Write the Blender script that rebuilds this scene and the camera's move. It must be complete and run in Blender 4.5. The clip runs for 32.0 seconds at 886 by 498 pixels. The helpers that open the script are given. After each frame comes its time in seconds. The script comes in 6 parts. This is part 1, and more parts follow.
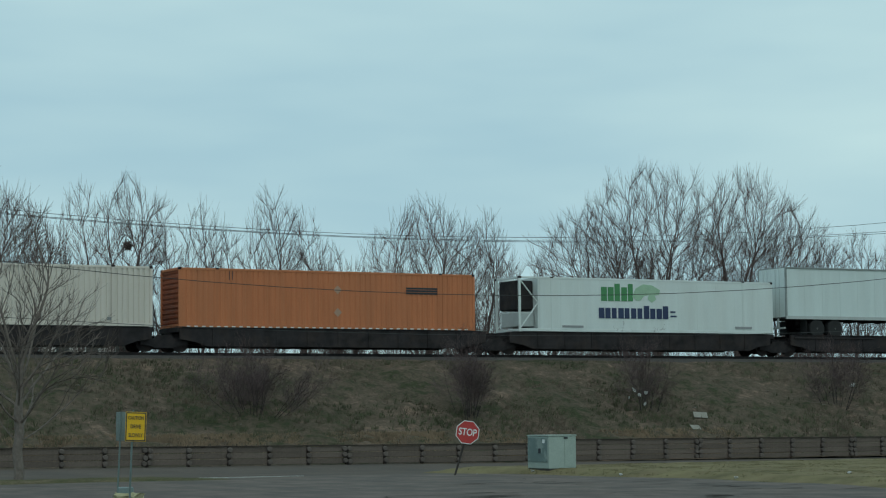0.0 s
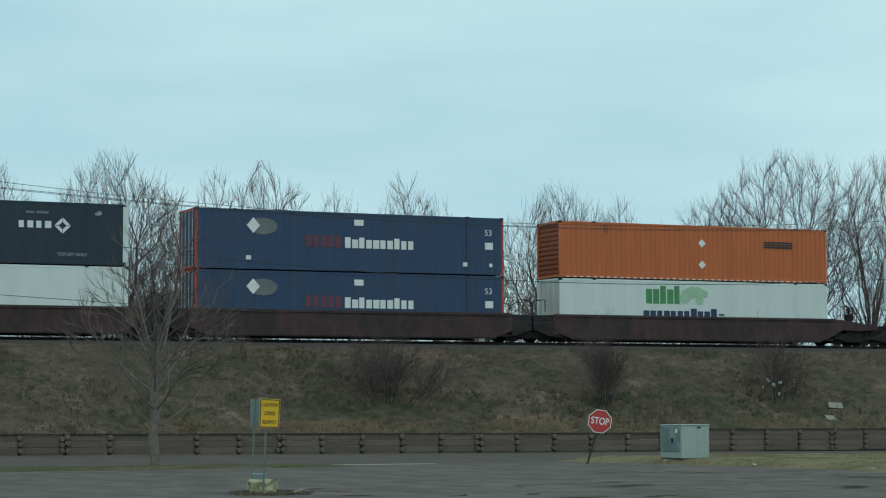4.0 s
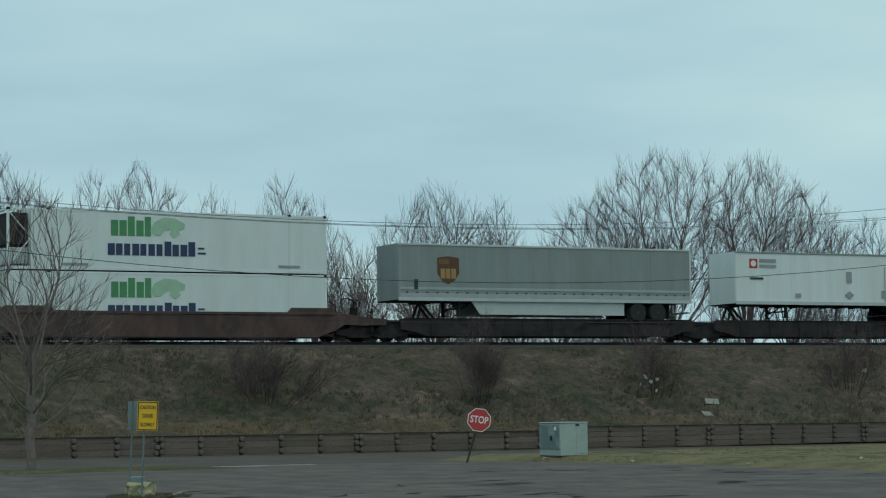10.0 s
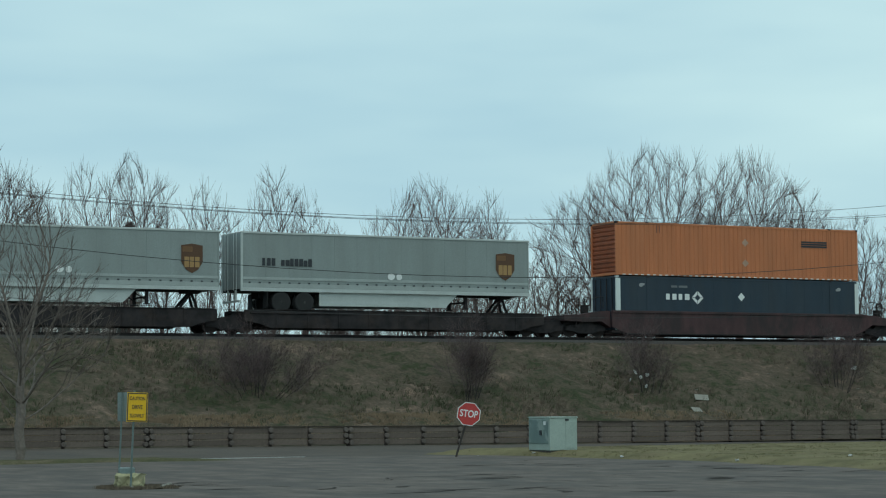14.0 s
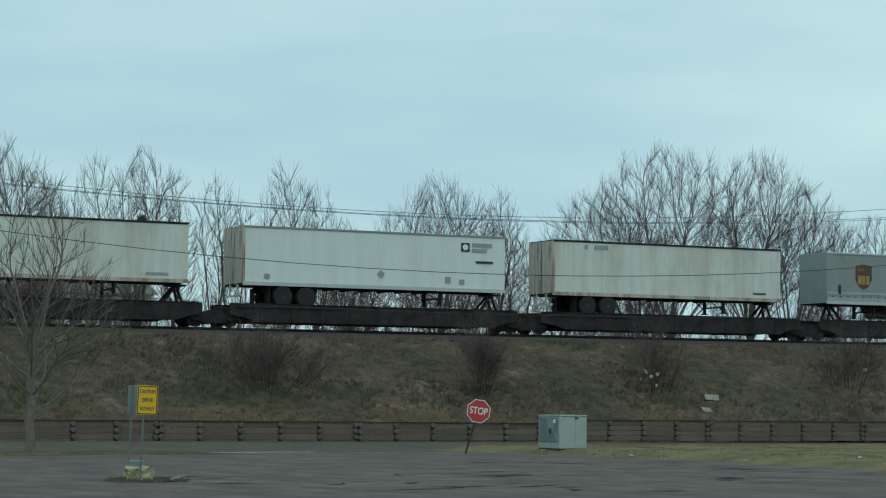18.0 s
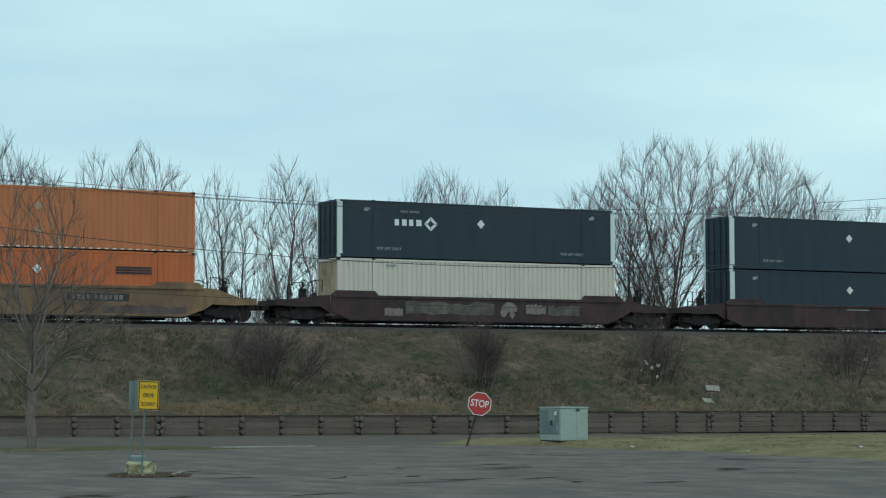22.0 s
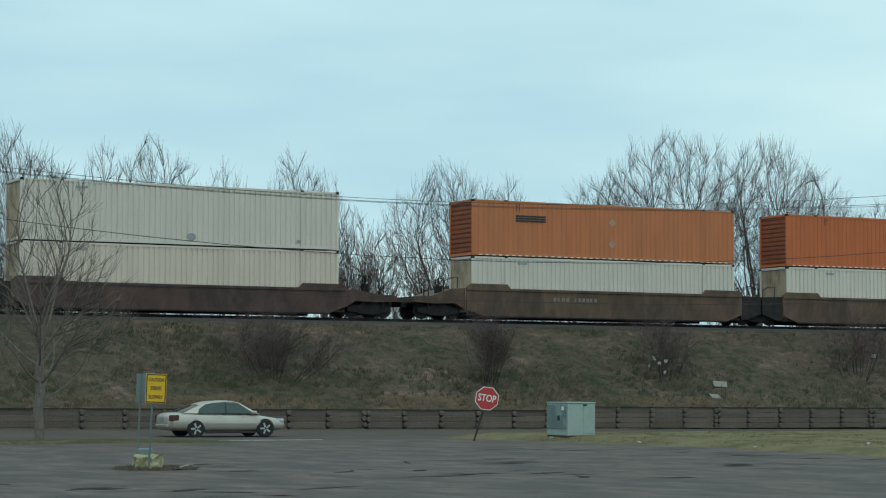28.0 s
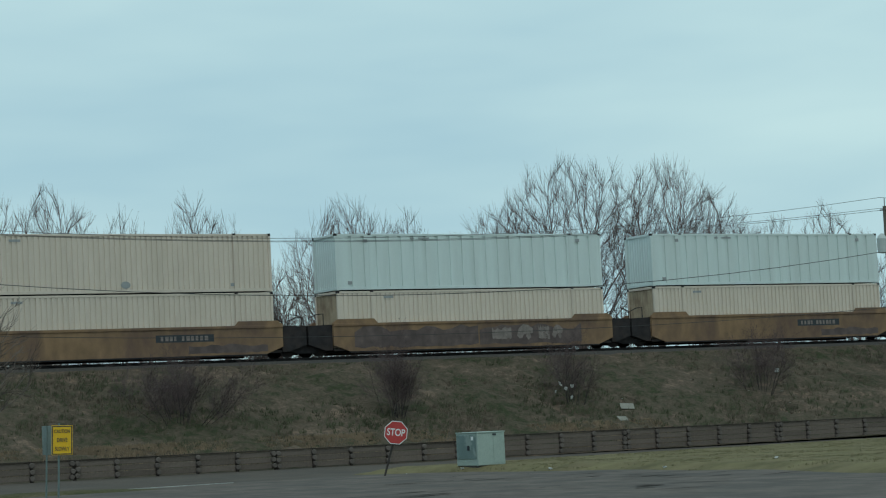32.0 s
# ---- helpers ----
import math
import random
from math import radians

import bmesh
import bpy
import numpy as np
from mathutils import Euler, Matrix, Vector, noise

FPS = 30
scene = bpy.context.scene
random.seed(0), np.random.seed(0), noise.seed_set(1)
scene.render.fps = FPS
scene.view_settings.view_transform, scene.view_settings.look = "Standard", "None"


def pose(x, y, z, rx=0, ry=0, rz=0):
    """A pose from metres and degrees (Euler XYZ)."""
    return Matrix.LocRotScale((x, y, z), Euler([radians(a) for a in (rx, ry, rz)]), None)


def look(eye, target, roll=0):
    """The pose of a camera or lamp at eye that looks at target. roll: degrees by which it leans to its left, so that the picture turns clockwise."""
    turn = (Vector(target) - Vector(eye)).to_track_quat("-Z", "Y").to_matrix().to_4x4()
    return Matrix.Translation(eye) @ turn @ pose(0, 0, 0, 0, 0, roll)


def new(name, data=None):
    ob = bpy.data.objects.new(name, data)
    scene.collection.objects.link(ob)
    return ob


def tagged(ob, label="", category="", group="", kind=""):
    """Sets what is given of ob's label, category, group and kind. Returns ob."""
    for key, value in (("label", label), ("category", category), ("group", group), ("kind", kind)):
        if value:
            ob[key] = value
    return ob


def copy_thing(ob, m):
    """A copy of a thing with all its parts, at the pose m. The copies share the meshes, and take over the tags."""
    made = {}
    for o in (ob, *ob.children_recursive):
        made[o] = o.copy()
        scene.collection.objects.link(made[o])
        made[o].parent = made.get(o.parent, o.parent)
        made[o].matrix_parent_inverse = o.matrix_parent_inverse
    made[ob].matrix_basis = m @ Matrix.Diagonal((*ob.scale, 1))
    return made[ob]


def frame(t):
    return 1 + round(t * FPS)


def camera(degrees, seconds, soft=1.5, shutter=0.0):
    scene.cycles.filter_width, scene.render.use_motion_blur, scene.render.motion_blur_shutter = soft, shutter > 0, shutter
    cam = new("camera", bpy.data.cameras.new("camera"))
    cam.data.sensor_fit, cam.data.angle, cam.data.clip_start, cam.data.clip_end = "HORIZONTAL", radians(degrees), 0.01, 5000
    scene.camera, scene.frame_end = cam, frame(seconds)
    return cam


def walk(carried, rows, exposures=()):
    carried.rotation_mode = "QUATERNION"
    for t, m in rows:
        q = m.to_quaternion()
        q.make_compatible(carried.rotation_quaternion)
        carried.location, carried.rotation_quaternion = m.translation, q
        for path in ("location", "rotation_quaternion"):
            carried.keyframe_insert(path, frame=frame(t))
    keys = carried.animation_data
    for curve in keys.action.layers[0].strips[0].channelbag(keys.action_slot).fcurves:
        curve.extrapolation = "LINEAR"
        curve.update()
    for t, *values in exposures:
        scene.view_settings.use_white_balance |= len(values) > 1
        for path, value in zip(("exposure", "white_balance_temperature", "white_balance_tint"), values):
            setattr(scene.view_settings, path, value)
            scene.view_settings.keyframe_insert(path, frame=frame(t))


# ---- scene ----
cam = camera(23.32, 32.0, soft=1.15)
EYE = 1.72
ROWS = [
    (0.0, 94.628, 0.552, -27.336),
    (0.5, 94.576, 0.368, -27.484),
    (1.0, 94.619, 0.442, -27.404),
    (1.5, 94.559, 0.366, -27.210),
    (2.0, 94.147, 0.148, -26.635),
    (2.5, 93.963, 0.064, -26.222),
    (3.0, 93.827, -0.117, -26.274),
    (3.5, 94.075, 0.651, -27.974),
    (3.8, 94.394, 0.216, -25.547),
    (4.0, 94.342, 0.183, -23.820),
    (4.2, 94.123, -0.122, -23.098),
    (4.5, 93.627, -0.567, -22.854),
    (6.5, 94.538, -0.186, -27.439),
    (7.0, 94.742, -0.019, -26.964),
    (7.5, 94.835, 0.973, -26.553),
    (8.0, 94.974, 1.768, -26.590),
    (8.5, 95.318, 1.994, -26.684),
    (9.0, 95.307, 1.620, -26.876),
    (9.5, 94.923, 1.251, -27.065),
    (10.0, 94.308, 0.854, -27.028),
    (10.5, 94.077, 0.645, -27.041),
    (11.0, 93.952, 0.433, -27.074),
    (11.5, 93.993, -0.040, -27.664),
    (12.0, 94.015, 0.017, -28.543),
    (12.5, 94.052, 0.083, -28.091),
    (13.0, 94.072, 0.238, -27.576),
    (13.5, 94.110, 0.287, -27.392),
    (14.0, 94.139, 0.358, -27.302),
    (14.5, 94.274, 0.585, -27.154),
    (16.5, 94.433, -0.574, -26.979),
    (17.0, 94.212, -0.775, -27.038),
    (17.5, 94.115, -0.715, -27.059),
    (18.0, 94.053, -0.363, -27.037),
    (18.5, 94.014, -0.190, -27.047),
    (19.0, 94.019, -0.000, -27.000),
    (19.5, 93.985, 0.064, -26.998),
    (20.0, 93.939, -0.003, -26.951),
    (20.5, 93.921, 0.075, -26.897),
    (21.0, 93.854, 0.082, -26.902),
    (21.5, 93.835, 0.114, -26.915),
    (22.0, 93.865, 0.098, -27.011),
    (22.5, 93.838, 0.120, -27.101),
    (23.0, 93.773, 0.131, -27.263),
    (23.5, 93.692, 0.142, -27.316),
    (24.0, 93.621, 0.177, -27.351),
    (24.5, 93.537, 0.146, -27.331),
    (25.0, 93.506, 0.091, -27.319),
    (25.5, 93.615, 0.020, -27.273),
    (27.5, 93.780, -0.412, -26.952),
    (28.0, 93.718, -0.194, -26.815),
    (28.5, 93.766, -0.048, -26.636),
    (29.0, 93.839, -0.021, -26.469),
    (29.5, 93.892, -0.122, -26.185),
    (30.0, 93.390, -0.037, -25.848),
    (30.5, 92.977, 1.484, -25.422),
    (30.8, 93.575, 1.718, -24.056),
    (31.0, 93.726, 2.003, -23.085),
    (31.2, 94.174, 2.479, -23.202),
    (31.5, 94.668, 2.854, -25.669),
    (31.7, 94.572, 2.966, -27.462),
    (32.0, 94.567, 2.808, -29.253),
]
# the clip's own automatic exposure
EXPOSURES = ((0, -0.14), (1.5, -0.1), (4, 0.07), (6.5, -0.08), (8, -0.1), (9, -0.27), (12, 0.08), (16, -0.03), (20, 0.06), (21.5, 0.16), (24, 0.2), (28, 0.14), (30, 0.18), (31, 0.2), (32, -0.1))
walk(cam, [(t, pose(0, 0, EYE, rx, ry, rz)) for t, rx, ry, rz in ROWS], EXPOSURES)

# ---- sky and light: a bright overcast morning, the light coming from behind the camera ----
world = bpy.data.worlds.new("overcast_sky")
scene.world = world
world.use_nodes = True
wn, wl = world.node_tree.nodes, world.node_tree.links
wn.clear()
w_out = wn.new("ShaderNodeOutputWorld")
w_bg = wn.new("ShaderNodeBackground")
w_sky = wn.new("ShaderNodeTexSky")
w_sky.sky_type = "NISHITA"
w_sky.sun_disc = False
w_sky.sun_elevation = radians(59)
w_sky.sun_rotation = radians(200)
w_sky.dust_density = 2.0
w_gain = wn.new("ShaderNodeVectorMath")
w_gain.operation = "SCALE"
w_gain.inputs[3].default_value = 0.10
w_tc = wn.new("ShaderNodeTexCoord")
w_map = wn.new("ShaderNodeMapping")
w_map.inputs["Scale"].default_value = (1.6, 1.6, 7.0)
w_map.inputs["Rotation"].default_value = (0, radians(4), 0)
w_noise = wn.new("ShaderNodeTexNoise")
w_noise.inputs["Scale"].default_value = 1.7
w_noise.inputs["Detail"].default_value = 4.0
w_noise.inputs["Roughness"].default_value = 0.5
w_ramp = wn.new("ShaderNodeValToRGB")
w_ramp.color_ramp.elements[0].position, w_ramp.color_ramp.elements[0].color = 0.33, (0.41, 0.645, 0.735, 1)
w_ramp.color_ramp.elements[1].position, w_ramp.color_ramp.elements[1].color = 0.66, (0.59, 0.83, 0.85, 1)
w_mix = wn.new("ShaderNodeMixRGB")
w_mix.inputs[0].default_value = 0.93
w_bg.inputs["Strength"].default_value = 1.0
wl.new(w_tc.outputs["Generated"], w_map.inputs[0])
wl.new(w_map.outputs[0], w_noise.inputs["Vector"])
w_dot = wn.new("ShaderNodeVectorMath")
w_dot.operation = "DOT_PRODUCT"
w_dot.inputs[1].default_value = (0.22, -0.11, 0.0)
w_sum = wn.new("ShaderNodeMath")
wl.new(w_tc.outputs["Generated"], w_dot.inputs[0])
wl.new(w_dot.outputs["Value"], w_sum.inputs[0])
wl.new(w_noise.outputs[0], w_sum.inputs[1])
wl.new(w_sum.outputs[0], w_ramp.inputs[0])
wl.new(w_sky.outputs[0], w_gain.inputs[0])
wl.new(w_gain.outputs[0], w_mix.inputs[1])
wl.new(w_ramp.outputs[0], w_mix.inputs[2])
wl.new(w_mix.outputs[0], w_bg.inputs["Color"])
wl.new(w_bg.outputs[0], w_out.inputs[0])

sun = new("sun", bpy.data.lights.new("sun", "SUN"))
sun.data.energy = 0.58
sun.data.angle = radians(40)
sun.data.color = (1.0, 0.98, 0.93)
sun.matrix_world = look((0, 0, 0), (0.30, 0.42, -0.86))

# ---- materials ----


def shade(name, base, rough=0.6, metal=0.0, var=0.12, scale=2.0, fine=30.0, stain=None, amount=0.35, streak=1.0, stretch=1.0, bump=0.0, spread=0.0, stain_scale=0.7, edges=(0.45, 0.72), spec=0.4):
    """A painted, worn or natural surface: base colour varied at two scales, stains of another colour, fine relief."""
    m = bpy.data.materials.new(name)
    m.use_nodes = True
    n, l = m.node_tree.nodes, m.node_tree.links
    b = n["Principled BSDF"]
    b.inputs["Roughness"].default_value = rough
    b.inputs["Metallic"].default_value = metal
    b.inputs["Specular IOR Level"].default_value = spec
    tc = n.new("ShaderNodeTexCoord")
    mp = n.new("ShaderNodeMapping")
    mp.inputs["Scale"].default_value = (stretch, 1, streak)
    l.new(tc.outputs["Object"], mp.inputs[0])
    n1 = n.new("ShaderNodeTexNoise")
    n1.inputs["Scale"].default_value = scale
    n1.inputs["Detail"].default_value = 5
    l.new(mp.outputs[0], n1.inputs["Vector"])
    r1 = n.new("ShaderNodeValToRGB")
    r1.color_ramp.elements[0].position, r1.color_ramp.elements[1].position = 0.3, 0.7
    r1.color_ramp.elements[0].color = (*[c * (1 - var) for c in base], 1)
    r1.color_ramp.elements[1].color = (*[min(1, c * (1 + var)) for c in base], 1)
    l.new(n1.outputs[0], r1.inputs[0])
    col = r1.outputs[0]
    n2 = n.new("ShaderNodeTexNoise")
    n2.inputs["Scale"].default_value = fine
    n2.inputs["Detail"].default_value = 3
    l.new(tc.outputs["Object"], n2.inputs["Vector"])
    mx = n.new("ShaderNodeMixRGB")
    mx.blend_type = "OVERLAY"
    mx.inputs[0].default_value = 0.25
    l.new(col, mx.inputs[1])
    l.new(n2.outputs[0], mx.inputs[2])
    col = mx.outputs[0]
    if stain:
        n3 = n.new("ShaderNodeTexNoise")
        n3.inputs["Scale"].default_value = stain_scale
        n3.inputs["Detail"].default_value = 8
        n3.inputs["Roughness"].default_value = 0.65
        l.new(mp.outputs[0], n3.inputs["Vector"])
        r3 = n.new("ShaderNodeValToRGB")
        r3.color_ramp.elements[0].position, r3.color_ramp.elements[1].position = edges
        r3.color_ramp.elements[0].color = (0, 0, 0, 1)
        r3.color_ramp.elements[1].color = (amount, amount, amount, 1)
        l.new(n3.outputs[0], r3.inputs[0])
        ms = n.new("ShaderNodeMixRGB")
        l.new(r3.outputs[0], ms.inputs[0])
        l.new(col, ms.inputs[1])
        ms.inputs[2].default_value = (*stain, 1)
        col = ms.outputs[0]
    if spread:
        oi = n.new("ShaderNodeObjectInfo")
        mr = n.new("ShaderNodeMapRange")
        mr.inputs[3].default_value, mr.inputs[4].default_value = 1 - spread, 1 + spread
        l.new(oi.outputs["Random"], mr.inputs[0])
        hs = n.new("ShaderNodeHueSaturation")
        l.new(mr.outputs[0], hs.inputs["Value"])
        l.new(col, hs.inputs["Color"])
        col = hs.outputs[0]
    l.new(col, b.inputs["Base Color"])
    if bump:
        bp = n.new("ShaderNodeBump")
        bp.inputs["Strength"].default_value = bump
        bp.inputs["Distance"].default_value = 0.02
        l.new(n2.outputs[0], bp.inputs["Height"])
        l.new(bp.outputs[0], b.inputs["Normal"])
    return m



def meadow(name, colours):
    """Uneven winter grass: patches of several colours at two sizes, with a tufted relief."""
    m = bpy.data.materials.new(name)
    m.use_nodes = True
    n, l = m.node_tree.nodes, m.node_tree.links
    b = n["Principled BSDF"]
    b.inputs["Roughness"].default_value = 0.95
    b.inputs["Specular IOR Level"].default_value = 0.1
    tc = n.new("ShaderNodeTexCoord")
    fields = []
    for size, detail, grain in ((0.28, 8, 0.68), (1.5, 6, 0.7), (7.0, 4, 0.6)):
        t = n.new("ShaderNodeTexNoise")
        t.inputs["Scale"].default_value, t.inputs["Detail"].default_value, t.inputs["Roughness"].default_value = size, detail, grain
        l.new(tc.outputs["Object"], t.inputs["Vector"])
        fields.append(t)
    mix = n.new("ShaderNodeMixRGB")
    mix.inputs[0].default_value = 0.55
    l.new(fields[0].outputs[0], mix.inputs[1])
    l.new(fields[1].outputs[0], mix.inputs[2])
    ramp = n.new("ShaderNodeValToRGB")
    ramp.color_ramp.elements[0].position, ramp.color_ramp.elements[1].position = 0.40, 0.62
    ramp.color_ramp.elements[0].color, ramp.color_ramp.elements[1].color = (*colours[0], 1), (*colours[3], 1)
    for at, colour in ((0.46, colours[1]), (0.55, colours[2])):
        ramp.color_ramp.elements.new(at).color = (*colour, 1)
    l.new(mix.outputs[0], ramp.inputs[0])
    over = n.new("ShaderNodeMixRGB")
    over.blend_type = "OVERLAY"
    over.inputs[0].default_value = 0.7
    l.new(ramp.outputs[0], over.inputs[1])
    l.new(fields[2].outputs[0], over.inputs[2])
    l.new(over.outputs[0], b.inputs["Base Color"])
    bp = n.new("ShaderNodeBump")
    bp.inputs["Strength"].default_value, bp.inputs["Distance"].default_value = 0.9, 0.03
    l.new(fields[2].outputs[0], bp.inputs["Height"])
    l.new(bp.outputs[0], b.inputs["Normal"])
    return m


ORANGE = shade("orange_paint", (0.56, 0.142, 0.046), 0.55, var=0.07, stain=(0.36, 0.12, 0.05), amount=0.3, streak=0.15, spread=0.05)
ORANGE_OLD = shade("faded_orange_paint", (0.53, 0.175, 0.070), 0.6, var=0.08, stain=(0.34, 0.15, 0.075), amount=0.35, streak=0.15, spread=0.05)
BEIGE = shade("beige_paint", (0.66, 0.56, 0.47), 0.55, var=0.04, stain=(0.36, 0.29, 0.20), amount=0.22, streak=0.12, spread=0.04)
BEIGE_END = shade("rusty_beige_paint", (0.44, 0.34, 0.235), 0.65, var=0.15, stain=(0.13, 0.075, 0.045), amount=0.85, streak=0.35, stain_scale=0.9, edges=(0.46, 0.62))
CREAM = shade("cream_paint", (0.67, 0.61, 0.535), 0.55, var=0.04, stain=(0.42, 0.36, 0.27), amount=0.18, streak=0.12, spread=0.03)
NAVY = shade("dark_navy_paint", (0.016, 0.032, 0.05), 0.5, var=0.12, stain=(0.05, 0.05, 0.05), amount=0.3, streak=0.15)
BLUE = shade("blue_paint", (0.026, 0.057, 0.122), 0.5, var=0.1, stain=(0.05, 0.05, 0.07), amount=0.35, streak=0.15)
WHITE = shade("white_paint", (0.665, 0.725, 0.70), 0.45, var=0.04, stain=(0.45, 0.42, 0.35), amount=0.22, streak=0.12, spread=0.03)
WHITE_DIRTY = shade("dirty_white_paint", (0.64, 0.67, 0.61), 0.55, var=0.07, stain=(0.34, 0.25, 0.16), amount=0.5, streak=0.25, stain_scale=0.6)
WHITE_PALE = shade("pale_bluish_white_paint", (0.64, 0.72, 0.70), 0.45, var=0.04, stain=(0.40, 0.40, 0.36), amount=0.25, streak=0.1)
GREY = shade("grey_green_paint", (0.25, 0.285, 0.275), 0.4, var=0.05, stain=(0.15, 0.15, 0.13), amount=0.3, streak=0.12, spread=0.06)
GREY_BAND = shade("pale_grey_band_paint", (0.36, 0.40, 0.385), 0.45, var=0.06, stain=(0.2, 0.2, 0.18), amount=0.3, streak=0.2)
TOP_RAIL = shade("dull_grey_rail_paint", (0.24, 0.27, 0.26), 0.5, var=0.1)
GREY_RAIL = shade("pale_grey_rail_paint", (0.46, 0.50, 0.48), 0.45, var=0.06)
RUST_DOOR = shade("rusty_door_panel", (0.48, 0.44, 0.37), 0.6, var=0.15, stain=(0.20, 0.105, 0.06), amount=0.85, streak=0.2, stain_scale=1.4, edges=(0.47, 0.62))
ORANGE_RED = shade("red_orange_paint", (0.45, 0.098, 0.046), 0.55, var=0.07, stain=(0.30, 0.085, 0.05), amount=0.3, streak=0.15)
# Orange container ends: shade put into the paint, darker than the sides, plus brown stains.
END_SHADED = shade("dark_shaded_orange_end", (0.30, 0.07, 0.022), 0.6, var=0.15, stain=(0.09, 0.04, 0.02), amount=0.6)
RED = shade("red_paint", (0.42, 0.06, 0.035), 0.55, var=0.1)
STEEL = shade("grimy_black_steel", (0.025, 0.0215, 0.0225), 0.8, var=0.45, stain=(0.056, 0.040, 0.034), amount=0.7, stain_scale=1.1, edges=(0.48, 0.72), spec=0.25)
MAROON = shade("maroon_car_paint", (0.062, 0.028, 0.029), 0.65, var=0.25, stain=(0.026, 0.018, 0.018), amount=0.85, streak=0.6, stain_scale=0.9, edges=(0.44, 0.62))
BROWN = shade("brown_car_paint", (0.090, 0.048, 0.040), 0.65, var=0.25, stain=(0.042, 0.026, 0.023), amount=0.85, streak=0.6, stain_scale=0.9, edges=(0.44, 0.62))
TAN_CAR = shade("tan_car_paint", (0.126, 0.076, 0.048), 0.65, var=0.22, stain=(0.06, 0.036, 0.026), amount=0.85, streak=0.6, stain_scale=0.9, edges=(0.44, 0.62))
YELLOW_CAR = shade("yellow_car_paint", (0.235, 0.138, 0.072), 0.62, var=0.2, stain=(0.115, 0.066, 0.05), amount=0.85, streak=0.6, stain_scale=0.45, edges=(0.46, 0.66))
PURPLE = shade("purple_brown_spray_paint", (0.115, 0.080, 0.072), 0.6, var=0.35, scale=2, stain=(0.06, 0.04, 0.04), amount=0.7)
PALE_SPRAY = shade("pale_spray_paint", (0.21, 0.17, 0.152), 0.6, var=0.25, scale=5)
SPRAY_GREEN = shade("grey_green_spray_paint", (0.115, 0.105, 0.085), 0.6, var=0.4, scale=2.5, stain=(0.06, 0.04, 0.038), amount=0.8, stain_scale=1.5)
TYRE = shade("tyre_rubber", (0.022, 0.022, 0.022), 0.85, var=0.2)
RIM = shade("dull_rim_metal", (0.10, 0.10, 0.098), 0.5, metal=0.4, var=0.2)
M_WHITE = shade("white_marking", (0.74, 0.76, 0.74), 0.5, var=0.05)
M_PALEORANGE = shade("faded_diamond_marking", (0.42, 0.27, 0.19), 0.5, var=0.1)
M_DULLRED = shade("faded_red_marking", (0.135, 0.042, 0.060), 0.5, var=0.1)
M_FAINT = shade("faint_grey_marking", (0.15, 0.165, 0.17), 0.5, var=0.1)
M_DARK = shade("dark_marking", (0.03, 0.034, 0.04), 0.5, var=0.1)
M_GREY = shade("grey_marking", (0.30, 0.31, 0.31), 0.5, var=0.1)
M_NAVY = shade("navy_marking", (0.026, 0.042, 0.105), 0.5, var=0.08)
M_GREEN = shade("green_marking", (0.07, 0.26, 0.10), 0.5, var=0.08)
M_PALEGREEN = shade("pale_green_marking", (0.35, 0.52, 0.36), 0.5, var=0.08)
M_YELLOW = shade("yellow_marking", (0.66, 0.44, 0.03), 0.5, var=0.06)
M_BROWN = shade("brown_shield_marking", (0.10, 0.045, 0.02), 0.45, var=0.08)
# Lighter brown bar at the shield's top left: its sheen painted as flat colour.
M_BROWN_L = shade("worn_brown_marking", (0.17, 0.085, 0.035), 0.45, var=0.1)
M_GOLD = shade("gold_shield_marking", (0.36, 0.21, 0.08), 0.45, var=0.08)
M_BRONZE = shade("bronze_stripe_marking", (0.23, 0.17, 0.135), 0.45, var=0.08)
M_RED = shade("red_marking", (0.48, 0.05, 0.04), 0.5, var=0.06)
BARK = shade("bare_bark", (0.110, 0.079, 0.072), 0.9, var=0.25, scale=6, spread=0.12)
BARK_PALE = shade("pale_grey_bark", (0.165, 0.135, 0.115), 0.9, var=0.2, scale=8)
BARK_YOUNG = shade("brown_young_bark", (0.125, 0.098, 0.084), 0.9, var=0.2, scale=8)
SHRUB_STEM = shade("dark_shrub_stems", (0.045, 0.034, 0.034), 0.9, var=0.25, scale=6)
VERGE = meadow("worn_verge_grass", ((0.055, 0.058, 0.026), (0.075, 0.072, 0.034), (0.095, 0.082, 0.045), (0.14, 0.11, 0.07)))
SHRUB = shade("reddish_shrub_twigs", (0.090, 0.061, 0.060), 0.9, var=0.25, scale=6)
ASPHALT = shade("worn_asphalt", (0.134, 0.110, 0.097), 0.95, var=0.24, scale=0.7, fine=5.0, stain=(0.088, 0.078, 0.072), amount=0.8, bump=0.4, stain_scale=0.30, edges=(0.44, 0.60), stretch=2.0, spec=0.12)
ROAD = shade("road_asphalt", (0.106, 0.088, 0.076), 0.95, spec=0.1, var=0.1, scale=0.4, fine=8.0, stain=(0.07, 0.07, 0.068), amount=0.5, bump=0.2, stain_scale=0.3)
EARTH = shade("winter_field_earth", (0.07, 0.065, 0.045), 0.95, var=0.2, scale=0.05)
SLOPE = meadow("winter_grass_bank", ((0.039, 0.044, 0.022), (0.069, 0.058, 0.039), (0.103, 0.077, 0.057), (0.166, 0.116, 0.085)))
LAWN = shade("mown_lawn", (0.150, 0.127, 0.066), 0.95, var=0.28, scale=0.6, fine=6.0, stain=(0.190, 0.145, 0.085), amount=0.7, spec=0.1, bump=0.5, stain_scale=0.5)
